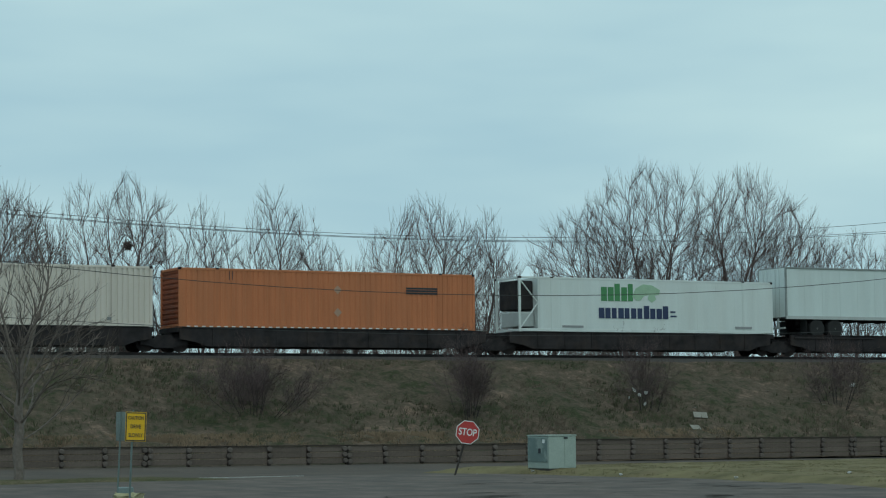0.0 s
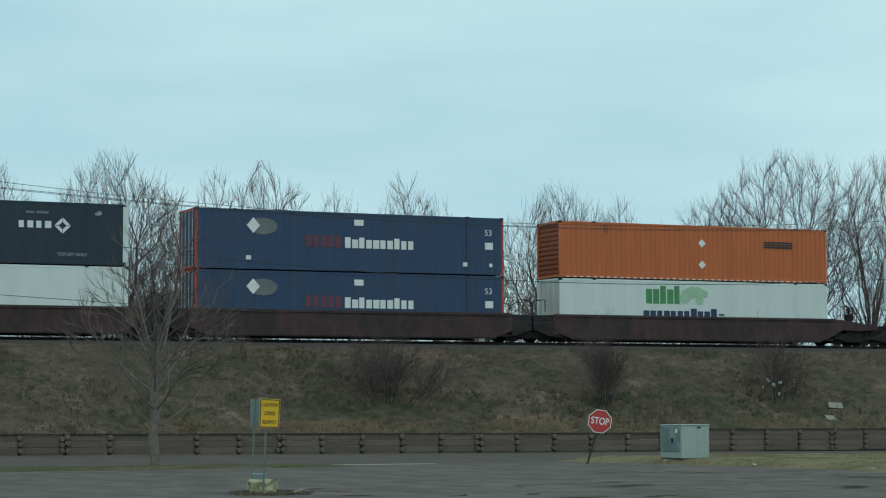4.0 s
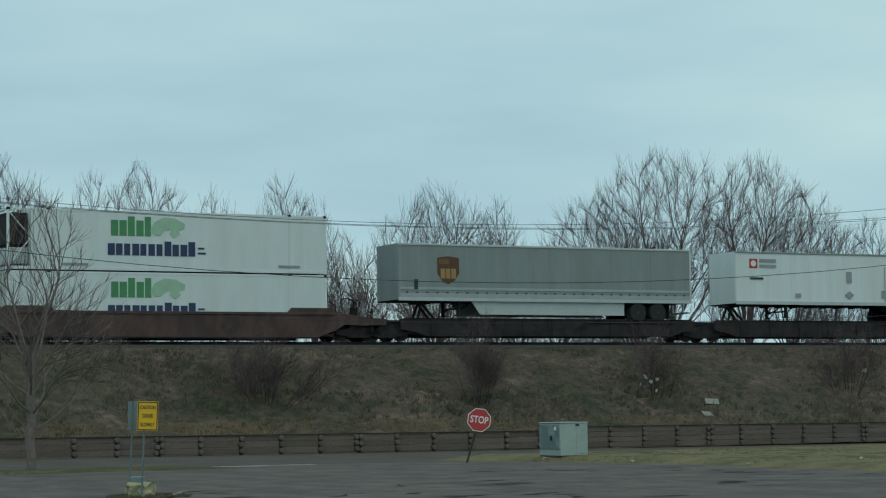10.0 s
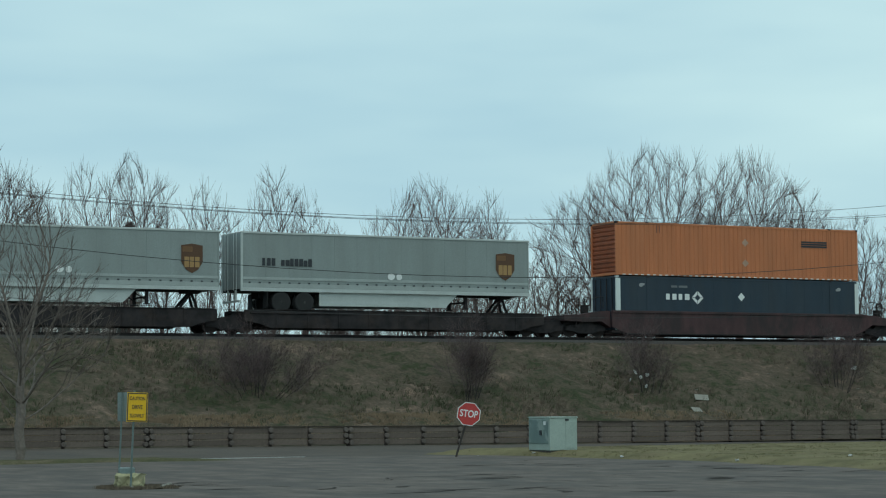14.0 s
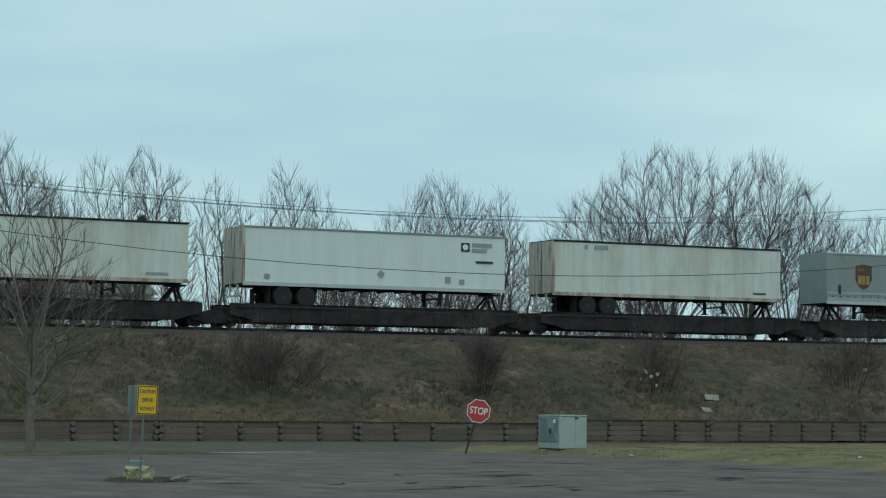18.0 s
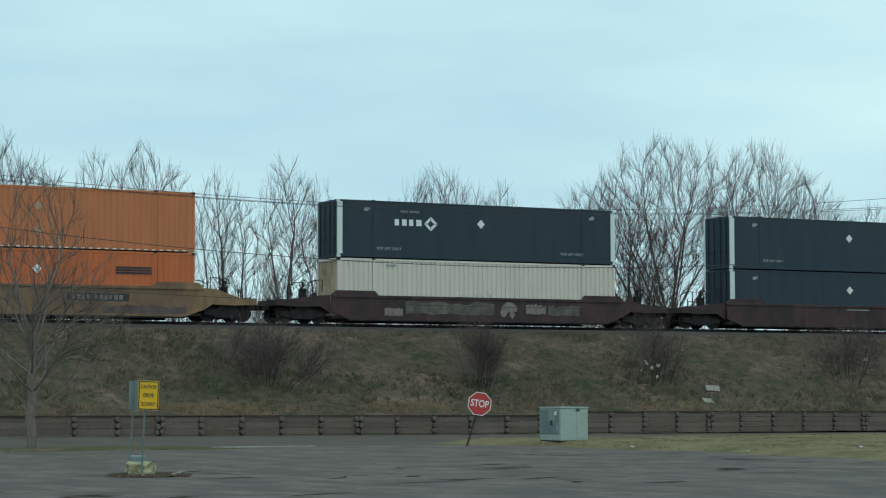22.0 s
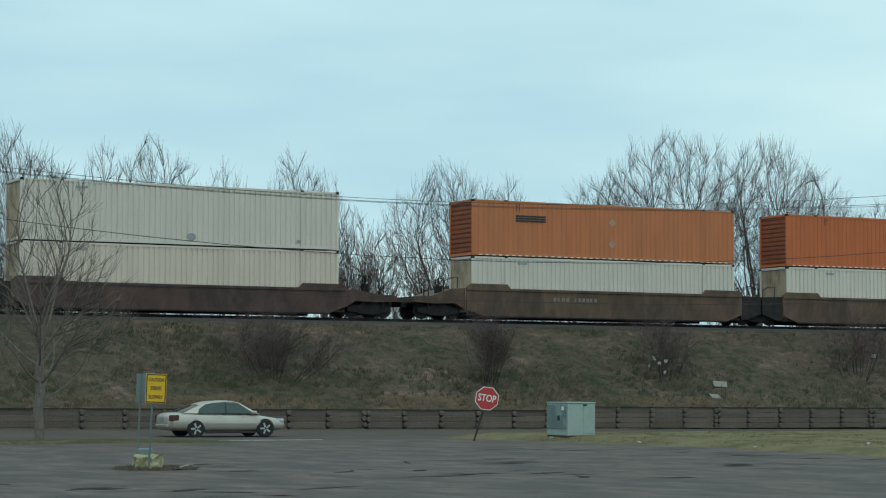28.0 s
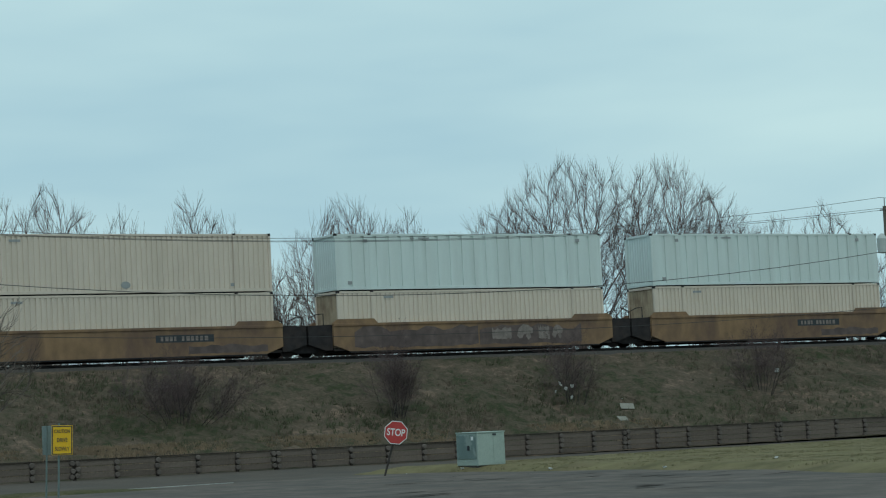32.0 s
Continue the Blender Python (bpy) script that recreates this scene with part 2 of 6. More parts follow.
GRASS_GREEN = shade("green_grass_blades", (0.074, 0.078, 0.042), 0.9, var=0.3, scale=0.5)
GRASS_DRY = shade("dry_straw_blades", (0.122, 0.094, 0.067), 0.9, var=0.3, scale=0.5)
BALLAST = shade("ballast_stone", (0.052, 0.046, 0.042), 0.9, var=0.35, scale=6.0, bump=0.6)
WOOD = shade("weathered_fence_board", (0.150, 0.118, 0.100), 0.85, var=0.25, scale=1.2, fine=14.0, stain=(0.095, 0.078, 0.066), amount=0.6, bump=0.4, spread=0.15, spec=0.1)
WOOD_BLOCK = shade("weathered_post_block", (0.115, 0.095, 0.084), 0.85, var=0.25, scale=2.0, fine=14.0, bump=0.4, spread=0.15, spec=0.1)
WOOD_DARK = shade("dark_damp_timber", (0.05, 0.04, 0.034), 0.9, var=0.25, scale=3, spec=0.1)
STRAW = shade("pale_straw_blades", (0.215, 0.152, 0.098), 0.9, var=0.25, scale=0.6)
LAWN_BLADE = shade("lawn_blades", (0.140, 0.122, 0.062), 0.9, var=0.25, scale=0.7)
CONCRETE_Y = shade("yellowed_concrete", (0.36, 0.33, 0.19), 0.85, var=0.2, scale=5, stain=(0.2, 0.19, 0.15), amount=0.6, bump=0.4, stain_scale=3)
CABINET = shade("pale_green_cabinet_paint", (0.33, 0.40, 0.36), 0.5, var=0.06, stain=(0.24, 0.28, 0.25), amount=0.4, stain_scale=1.5)
CABINET_D = shade("darker_green_door_paint", (0.15, 0.21, 0.20), 0.55, var=0.1, stain=(0.27, 0.33, 0.30), amount=0.85, stain_scale=1.6, edges=(0.5, 0.58))
SIGN_RED = shade("sign_red", (0.46, 0.045, 0.04), 0.4, var=0.06)
SIGN_YELLOW = shade("sign_yellow", (0.74, 0.43, 0.012), 0.4, var=0.05)
SIGN_BACK = shade("sign_back_metal", (0.17, 0.22, 0.22), 0.5, metal=0.2, var=0.08)
POST_METAL = shade("green_post_metal", (0.13, 0.17, 0.16), 0.6, var=0.15)
TAR = shade("dark_crumbled_asphalt", (0.055, 0.047, 0.042), 0.95, var=0.4, scale=3.0, spec=0.05)
SOIL = shade("dark_brown_soil", (0.060, 0.045, 0.032), 0.95, var=0.4, scale=4.0, bump=0.6, spec=0.05)
RUST_POST = shade("rusty_post", (0.045, 0.036, 0.031), 0.8, var=0.3)
LITTER = shade("pale_litter", (0.23, 0.215, 0.18), 0.7, var=0.12, scale=4)
BAG = shade("white_plastic", (0.40, 0.40, 0.38), 0.4, var=0.1, scale=8)
POLE_WOOD = shade("utility_pole_wood", (0.13, 0.105, 0.085), 0.9, var=0.25, streak=0.2)
CABLE = shade("black_cable", (0.03, 0.03, 0.03), 0.6, var=0.1)
SILVER = shade("champagne_silver_paint", (0.48, 0.435, 0.385), 0.32, metal=0.3, var=0.03)
TRIM_BLACK = shade("black_trim", (0.025, 0.025, 0.026), 0.5, var=0.1)
LAMP_RED = shade("tail_lamp_red", (0.075, 0.030, 0.028), 0.25, var=0.05)
LAMP_CLEAR = shade("head_lamp_clear", (0.55, 0.57, 0.58), 0.15, metal=0.3, var=0.05)
ALLOY = shade("alloy_wheel", (0.46, 0.46, 0.45), 0.35, metal=0.4, var=0.06)
GLASS = shade("tinted_car_glass", (0.06, 0.085, 0.078), 0.06, var=0.05)
HOUSE_WALL = shade("pale_house_siding", (0.74, 0.68, 0.63), 0.8, var=0.06, scale=0.6, stain=(0.55, 0.50, 0.46), amount=0.4, streak=0.2)
HOUSE_ROOF = shade("grey_green_shingles", (0.36, 0.37, 0.345), 0.9, var=0.15, scale=3.0)
PAINT_LINE = shade("worn_white_line", (0.34, 0.34, 0.32), 0.8, var=0.3, scale=3)

# ---- mesh helpers ----


def box(bm, x0, x1, y0, y1, z0, z1):
    v = [bm.verts.new(p) for p in ((x0, y0, z0), (x1, y0, z0), (x1, y1, z0), (x0, y1, z0), (x0, y0, z1), (x1, y0, z1), (x1, y1, z1), (x0, y1, z1))]
    for f in ((3, 2, 1, 0), (4, 5, 6, 7), (0, 1, 5, 4), (1, 2, 6, 5), (2, 3, 7, 6), (3, 0, 4, 7)):
        bm.faces.new([v[i] for i in f])


def prism(bm, pts, y0, y1):
    """A polygon in x, z drawn out from y0 to y1."""
    a = [bm.verts.new((x, y0, z)) for x, z in pts]
    b = [bm.verts.new((x, y1, z)) for x, z in pts]
    bm.faces.new(a)
    bm.faces.new(b[::-1])
    for i in range(len(pts)):
        j = (i + 1) % len(pts)
        bm.faces.new((a[j], a[i], b[i], b[j]))


def rod(bm, a, b, r0, r1=None, sides=8, caps=True):
    """A round bar from a to b."""
    r1 = r0 if r1 is None else r1
    a, b = Vector(a), Vector(b)
    d = (b - a).normalized()
    s = d.cross(Vector((0, 0, 1)) if abs(d.z) < 0.9 else Vector((1, 0, 0))).normalized()
    u = s.cross(d)
    ring = [[bm.verts.new(p + (s * math.cos(k * 2 * math.pi / sides) + u * math.sin(k * 2 * math.pi / sides)) * r) for k in range(sides)] for p, r in ((a, r0), (b, r1))]
    for k in range(sides):
        j = (k + 1) % sides
        bm.faces.new((ring[0][k], ring[0][j], ring[1][j], ring[1][k]))
    if caps:
        bm.faces.new(ring[0][::-1])
        bm.faces.new(ring[1])


def lathe(bm, profile, centre=(0, 0, 0), axis="y", sides=20):
    """A ring of (radius, along) pairs turned round an axis."""
    c = Vector(centre)
    rings = []
    for r, h in profile:
        ring = []
        for k in range(sides):
            a = 2 * math.pi * k / sides
            p = (r * math.cos(a), h, r * math.sin(a)) if axis == "y" else (r * math.cos(a), r * math.sin(a), h)
            ring.append(bm.verts.new(c + Vector(p)))
        rings.append(ring)
    for i in range(len(rings) - 1):
        for k in range(sides):
            j = (k + 1) % sides
            bm.faces.new((rings[i][k], rings[i][j], rings[i + 1][j], rings[i + 1][k]))
    for ring in (rings[0], rings[-1]):
        bm.faces.new(ring)


def finish(bm, name, material, bevel=0.0):
    if bevel:
        bmesh.ops.bevel(bm, geom=bm.edges[:], offset=bevel, segments=1, affect="EDGES", clamp_overlap=True)
    bmesh.ops.recalc_face_normals(bm, faces=bm.faces[:])
    me = bpy.data.meshes.new(name)
    bm.to_mesh(me)
    bm.free()
    me.materials.append(material)
    return me


def put(name, me, parent=None, at=None, label=""):
    ob = new(name, me)
    if parent:
        ob.parent = parent
    if at is not None:
        ob.matrix_basis = at if isinstance(at, Matrix) else Matrix.Translation(at)
    if label:
        ob["label"] = label
    return ob


def part(name, bm, material, parent, label="", bevel=0.0, at=None):
    return put(name, finish(bm, name, material, bevel), parent, at, label)


def boxes(*rows):
    bm = bmesh.new()
    for r in rows:
        box(bm, *r)
    return bm


def text_mesh(words, size, material, depth=0.004, bold=0.0):
    cu = bpy.data.curves.new("lettering", "FONT")
    cu.body, cu.size, cu.extrude, cu.offset = words, size, depth, bold
    cu.align_x, cu.align_y = "CENTER", "CENTER"
    tmp = bpy.data.objects.new("lettering", cu)
    scene.collection.objects.link(tmp)
    bpy.context.view_layer.update()
    me = bpy.data.meshes.new_from_object(tmp.evaluated_get(bpy.context.evaluated_depsgraph_get()))
    bpy.data.objects.remove(tmp)
    me.materials.clear()
    me.materials.append(material)
    return me


def panelled(length, height, pitch, gap, depth, y, sign):
    """A flat side of wide sheets with narrow recessed (or, depth below 0, raised) upright joints."""
    bm = bmesh.new()
    n = max(1, int(round(length / pitch)))
    p = length / n
    xs = [(-length / 2, 0)]
    for i in range(1, n):
        x = -length / 2 + i * p
        xs += [(x - gap, 0), (x - gap * 0.8, depth), (x + gap * 0.8, depth), (x + gap, 0)]
    xs.append((length / 2, 0))
    a = [bm.verts.new((x, y - sign * d, 0)) for x, d in xs]
    b = [bm.verts.new((x, y - sign * d, height)) for x, d in xs]
    for i in range(len(xs) - 1):
        bm.faces.new((a[i], a[i + 1], b[i + 1], b[i]))
    return bm


def tubes(name, lines, sides, material):
    """Many tapered twigs in one mesh. lines: lists of (point, radius)."""
    verts, faces = [], []
    for line, k in zip(lines, sides):
        base = len(verts)
        for i, (p, r) in enumerate(line):
            q = line[min(i + 1, len(line) - 1)][0] - line[max(i - 1, 0)][0]
            d = q.normalized()
            s = d.cross(Vector((0.31, 0.2, 0.93)))
            s = s.normalized() if s.length > 1e-3 else Vector((1, 0, 0))
            u = s.cross(d)
            for j in range(k):
                a = 2 * math.pi * j / k
                verts.append(p + (s * math.cos(a) + u * math.sin(a)) * r)
        for i in range(len(line) - 1):
            for j in range(k):
                a, b = base + i * k + j, base + i * k + (j + 1) % k
                faces.append((a, b, b + k, a + k))
    me = bpy.data.meshes.new(name)
    me.from_pydata(verts, [], faces)
    me.materials.append(material)
    return me

# ---- the ground, lot, road and railway bank ----
RAIL = 5.22          # top of the rails
TRACK_Y = 98.6       # middle of the track


def fall(x):
    """The road falls gently towards +x."""
    return max(-0.12, min(0.14, 0.03 - 0.0047 * (x - 41)))


def bank(y):
    """Height of the railway bank across its section."""
    pts = ((80.6, -0.02), (82.6, 0.15), (85.0, 0.95), (90.0, 2.85), (94.6, 4.60), (96.0, 4.90), (101.4, 4.90), (103.0, 4.5), (113.0, 0.0), (115.0, -0.1))
    for (a, p), (b, q) in zip(pts, pts[1:]):
        if y <= b:
            return p + (q - p) * (y - a) / (b - a)
    return -0.1


def sheet(name, xs, ys, height, material, label, category="ground"):
    verts = [(x, y, height(x, y)) for y in ys for x in xs]
    n = len(xs)
    faces = [(j * n + i, j * n + i + 1, (j + 1) * n + i + 1, (j + 1) * n + i) for j in range(len(ys) - 1) for i in range(n - 1)]
    me = bpy.data.meshes.new(name)
    me.from_pydata(verts, [], faces)
    for p in me.polygons:
        p.use_smooth = True
    me.materials.append(material)
    return tagged(put(name, me), label, category, kind="structure")


def steps(a, b, n):
    return [a + (b - a) * i / n for i in range(n + 1)]


def rough(x, y, size, height):
    return noise.noise(Vector((x / size, y / size, 3.1))) * height


sheet("ground", [-4000, -600, -100, 0, 100, 200, 700, 4500], [-4000, -300, 0, 60, 120, 300, 1200, 4800], lambda x, y: -0.25, EARTH, "flat winter field earth reaching the horizon")
sheet("parking_lot", steps(-160, 34, 97) + steps(36, 150, 57), steps(-40, 69.2, 109), lambda x, y: -0.05 - 0.04 * max(0, min(1, (y - 46) / 20)) + rough(x, y, 4, 0.02), ASPHALT, "worn patched grey asphalt parking lot", "pavement")


def road_height(x, y):
    """The road lies in a shallow dip between the lot and the fence."""
    return fall(x) * max(0.0, min(1.0, (y - 69.5) / 5)) - 0.09 + 0.08 * max(0, (y - 77) / 4) - 0.12 * max(0.0, 1 - ((y - 75.6) / 4.6) ** 2)


sheet("road", steps(-320, 330, 130), steps(69.2, 81.0, 12), road_height, ROAD, "grey asphalt road below the railway bank", "road")
sheet("embankment", steps(-130, 230, 720), [80.6 + 0.4 * i for i in range(86)],
      lambda x, y: bank(y) + (rough(x, y, 1.3, 0.22) + rough(x, y, 0.6, 0.20) + rough(x, y, 6, 0.3)) * (1 if 83 < y < 95 else 0.12), SLOPE, "steep railway bank with patchy dry winter grass")


def mound(x, y):
    edge = 37.35 - (2.0 if y > 58.5 else 1.26) * ((y - 58.5) / 12) ** 2 + 0.2 * math.sin(y * 0.7)
    e = min(x - edge, 70.0 - y, y - 18)
    return max(-0.14, min(0.12, e * 0.2 - 0.06)) + rough(x, y, 0.7, 0.025)


sheet("lawn_island", steps(30.6, 60, 120) + steps(61, 150, 60), steps(17.5, 70.6, 130), mound, LAWN, "short yellow-green lawn island with worn edges", "lawn")
sheet("lawn_verge", steps(-60, 27.8, 160), steps(66.4, 69.6, 14), lambda x, y: -0.14 + 0.16 * max(0, min(1, (27.6 - x) / 3)) * max(0, 1 - abs((y - 68.1) / 1.5) ** 3) + rough(x, y, 0.8, 0.03), VERGE, "narrow strip of worn grass beside the lot", "lawn")

# ballast, sleepers and rails
ballast = bmesh.new()
prism(ballast, [(95.3, 4.7), (96.5, 5.03), (100.7, 5.03), (101.9, 4.7)], 0, 1)
for v in ballast.verts:
    v.co = Vector((-130 + 360 * v.co.y, v.co.x, v.co.z))
tagged(part("ballast_bed", ballast, BALLAST, None), "grey crushed stone ballast under the rails", "ballast", kind="structure")
for side in (-0.75, 0.75):
    bm = bmesh.new()
    yc = TRACK_Y + side
    for half, z0, z1 in ((0.075, 5.04, 5.07), (0.012, 5.07, 5.18), (0.036, 5.18, RAIL)):
        box(bm, -130, 230, yc - half, yc + half, z0, z1)
    tagged(part("rail", bm, STEEL, None), "long rusty steel rail on the ballast", "rail", group="rails", kind="structure")
tie = boxes((-0.11, 0.11, -1.3, 1.3, -0.12, 0.02))
tie_me = finish(tie, "sleeper", POLE_WOOD)
track = tagged(new("sleepers"), "dark wooden sleepers under the rails", "sleepers", kind="structure")
for i in range(280):
    put("sleeper", tie_me, track, (-10 + i * 0.55, TRACK_Y, 5.03))

# ---- plants ----


def grow(rng, start, heading, length, radius, level, spec, lines, sides):
    """One branch and, from it, its side branches."""
    segs = (7, 5, 4, 3, 2)[level]
    p, d, line = Vector(start), Vector(heading).normalized(), []
    nodes = []
    for i in range(segs + 1):
        f = i / segs
        line.append((p.copy(), max(radius * (1 - 0.78 * f), 0.004)))
        nodes.append((p.copy(), d.copy(), f))
        d = (d + Vector((rng.uniform(-1, 1), rng.uniform(-1, 1), rng.uniform(-0.6, 1) + spec["lift"])) * spec["wander"]).normalized()
        p = p + d * (length / segs)
    lines.append(line)
    sides.append((7, 5, 4, 3, 3)[level])
    if level >= spec["levels"]:
        return
    for c in range(spec["count"][level]):
        f = spec["bare"][level] + (1 - spec["bare"][level]) * (c + rng.random()) / spec["count"][level]
        k = min(int(f * segs), segs - 1)
        (a, da, fa), (b, db, fb) = nodes[k], nodes[k + 1]
        q = a.lerp(b, (f - fa) / (fb - fa))
        turn = rng.uniform(0, 2 * math.pi)
        s = da.cross(Vector((math.cos(turn), math.sin(turn), 0.2))).normalized()
        ang = radians(rng.uniform(*spec["angle"]))
        h = da * math.cos(ang) + s * math.sin(ang)
        grow(rng, q, h, length * spec["ratio"] * (1.15 - 0.5 * f) * rng.uniform(0.7, 1.25), max(radius * (1 - 0.7 * f) * 0.55, 0.005), level + 1, spec, lines, sides)


VASE = ((0.0, 0.30), (0.12, 0.62), (0.32, 0.92), (0.52, 1.0), (0.72, 0.86), (0.88, 0.56), (1.0, 0.14))
SPIRE = ((0.0, 0.25), (0.10, 0.80), (0.28, 1.0), (0.44, 0.80), (0.60, 0.52), (0.82, 0.46), (0.94, 0.28), (1.0, 0.08))


def bare_tree(x, y, z, height, half, seed, base=0.42, lean=0.0, fork=0.30, leader=0.0, profile=VASE, buds=1.0, step=0.36, tip=0.0085, twigs=1.0, twig_len=1.0, bark=BARK, bark_twig=BARK, ease=2.05, limbs=6, label="leafless deciduous tree with fine spreading twigs"):
    """A trunk whose limbs fork towards free room in the crown until they fill its uneven outline, then fine twigs on all thin wood.
    half: half the crown's width; base: where the crown begins, as a share of the height; lean: how far the crown stands off the trunk along the track."""
    rng = np.random.RandomState(seed)
    z0, deep = height * base, min(half, 3.6)
    # free places in the crown, thinned out in lumps
    want = int((130 + 88 * half * (height - z0) * min(1.0, deep / half + 0.2)) * buds)
    lumps = rng.uniform(0.78, 1.06, (7, 9))
    free = []
    fs, rs = [p for p, _ in profile], [r for _, r in profile]
    while len(free) < want:
        f, a, r = rng.rand(), rng.uniform(0, 2 * math.pi), math.sqrt(rng.rand())
        k = lumps[int(f * 6.99), int(a / 2 / math.pi * 8.99)]
        w = float(np.interp(f, fs, rs))
        if rng.rand() > 0.25 + 0.75 * w:
            continue
        free.append((lean * (0.35 + 0.65 * f) + half * w * k * r * math.cos(a), deep * w * k * r * math.sin(a), z0 + f * (height - z0) * (0.90 + 0.10 * k)))
    free = np.array(free)
    # the trunk, and a leader where there is one
    top = max(fork, leader) * height
    n0 = max(4, int(top / step))
    pos = [np.array((0.05 * math.sin(i * 1.3 + seed) * (i > 0) + lean * 0.22 * (i / n0) ** 2, 0.04 * math.cos(i * 1.7 + seed), -0.4 + (top + 0.4) * i / n0)) for i in range(n0 + 1)]
    up = [np.array((0, 0, 1.0))] * len(pos)
    parent, kids = list(range(-1, len(pos) - 1)), [1] * (len(pos) - 1) + [0]
    ok = [p[2] >= fork * height * 0.72 for p in pos]
    # main limbs, spreading from the fork and straightening upwards
    for k in range(limbs):
        u, az = (k + 0.5) / limbs, 2.4 * k + rng.uniform(-0.35, 0.35)
        f = 0.97 - (0.84 * u ** 0.7 if leader else 0.72 * u)
        w = float(np.interp(f, fs, rs))
        end = np.array((lean * (0.35 + 0.65 * f) + half * w * math.cos(az), deep * w * math.sin(az), z0 + f * (height - z0)))
        i = min(n0 - 1, max(2, int(n0 * (fork / max(fork, leader)) * rng.uniform(0.8, 1.0)) + (int(n0 * (1 - u) * 0.45) if leader else 0)))
        a = pos[i]
        reach = np.linalg.norm(end - a) * rng.uniform(0.55, 0.72)
        side = rng.uniform(-0.05, 0.05, 3) * reach
        for j in range(1, max(3, int(reach / step)) + 1):
            g = j / max(3, int(reach / step))
            h = 0.66 * g
            p = a + (end - a) * h + side * math.sin(math.pi * g) + np.array((0, 0, (0.10 * g * g - 0.10 * g) * reach * u)) + rng.uniform(-0.05, 0.05, 3)
            d = p - pos[i]
            pos.append(p)
            up.append(d / (np.linalg.norm(d) + 1e-6))
            parent.append(i)
            kids.append(0)
            kids[i] += 1
            ok.append(True)
            i = len(pos) - 1
    heart = np.array((0, 0, height * fork * 0.75))
    P = np.array(pos)
    dist = np.linalg.norm(free[:, None] - P[None], axis=2)
    dist[:, [not o for o in ok]] = 1e6
    near, best = dist.argmin(1), dist.min(1)
    for _ in range(90):
        if not len(free):
            break
        pull = best < max(2.4, np.percentile(best, 12))
        who = near[pull]
        aim = free[pull] - np.array(pos)[who]
        aim /= np.linalg.norm(aim, axis=1)[:, None] + 1e-6
        total = np.zeros((len(pos), 3))
        np.add.at(total, who, aim)
        fresh = []
        for i in np.unique(who):
            if kids[i] >= (2 if i > n0 else 4):
                continue
            out = pos[i] - heart
            d = total[i] / (np.linalg.norm(total[i]) + 1e-6) + up[i] * (0.9 if i > n0 else 0.15) + out / (np.linalg.norm(out) + 0.5) * 1.15 + rng.uniform(-0.12, 0.12, 3)
            d /= np.linalg.norm(d) + 1e-6
            if np.dot(d, out) < 0.45 * np.linalg.norm(out) and i > n0:
                kids[i] = 9
                continue
            fresh.append(len(pos))
            pos.append(pos[i] + d * step)
            up.append(d)
            parent.append(i)
            kids.append(0)
            kids[i] += 1
        if not fresh:
            break
        d = np.linalg.norm(free[:, None] - np.array(pos)[fresh][None], axis=2)
        j = d.argmin(1)
        closer = d[np.arange(len(free)), j] < best
        near = np.where(closer, np.array(fresh)[j], near)
        best = np.minimum(best, d.min(1))
        keep = best > step * 1.35
        free, near, best = free[keep], near[keep], best[keep]
    n = len(pos)
    area = np.zeros(n)
    children = [[] for _ in range(n)]
    for i in range(n - 1, 0, -1):
        if not children[i]:
            area[i] = tip ** ease
        area[parent[i]] += area[i]
        children[parent[i]].append(i)
    rad = area ** (1 / ease)
    rad[0] = rad[1] * 1.3
    wood, thin = [], []
    heads = [(0, None)]
    while heads:
        i, start = heads.pop()
        line = [] if start is None else [(Vector(pos[start]), min(rad[start], rad[i] * 1.15))]
        while True:
            line.append((Vector(pos[i]), rad[i]))
            if not children[i]:
                break
            order = sorted(children[i], key=lambda c: -rad[c])
            heads += [(c, i) for c in order[1:]]
            i = order[0]
        if len(line) > 1:
            line = [line[0]] + [((line[k - 1][0] + line[k][0] * 2 + line[k + 1][0]) / 4, line[k][1]) for k in range(1, len(line) - 1)] + [line[-1]]
            (wood if line[0][1] > tip * 3.4 else thin).append(line)
    # twigs
    fine = []
    for i in range(n0, n):
        if rad[i] > tip * 3.2:
            continue
        ends = 2 if not children[i] else 0
        for k in range(ends + int(twigs * 1.35 + rng.rand())):
            d = up[i]
            s = np.cross(d, rng.uniform(-1, 1, 3))
            s /= np.linalg.norm(s) + 1e-6
            a = radians(rng.uniform(5, 28) if k < ends else rng.uniform(20, 46))
            out = pos[i] - heart
            d = d * math.cos(a) + s * math.sin(a) + out / (np.linalg.norm(out) + 0.5) * 0.3 + np.array((0, 0, 0.10))
            d /= np.linalg.norm(d)
            l = rng.uniform(0.55, 1.25) * twig_len
            bend = np.array((0, 0, 0.13 * l)) + rng.uniform(-0.06, 0.06, 3) * l
            fine.append([(Vector(pos[i]), tip), (Vector(pos[i] + d * l * 0.5), tip * 0.8), (Vector(pos[i] + d * l + bend), tip * 0.45)])
    tree = tagged(new("tree"), label, "tree")
    tree.matrix_basis = pose(x, y, z)
    put("trunk", tubes("trunk", wood, [8] + [5] * (len(wood) - 1), bark), tree)
    put("crown", tubes("crown", thin + fine, [3] * (len(thin) + len(fine)), bark_twig), tree)
    return tree


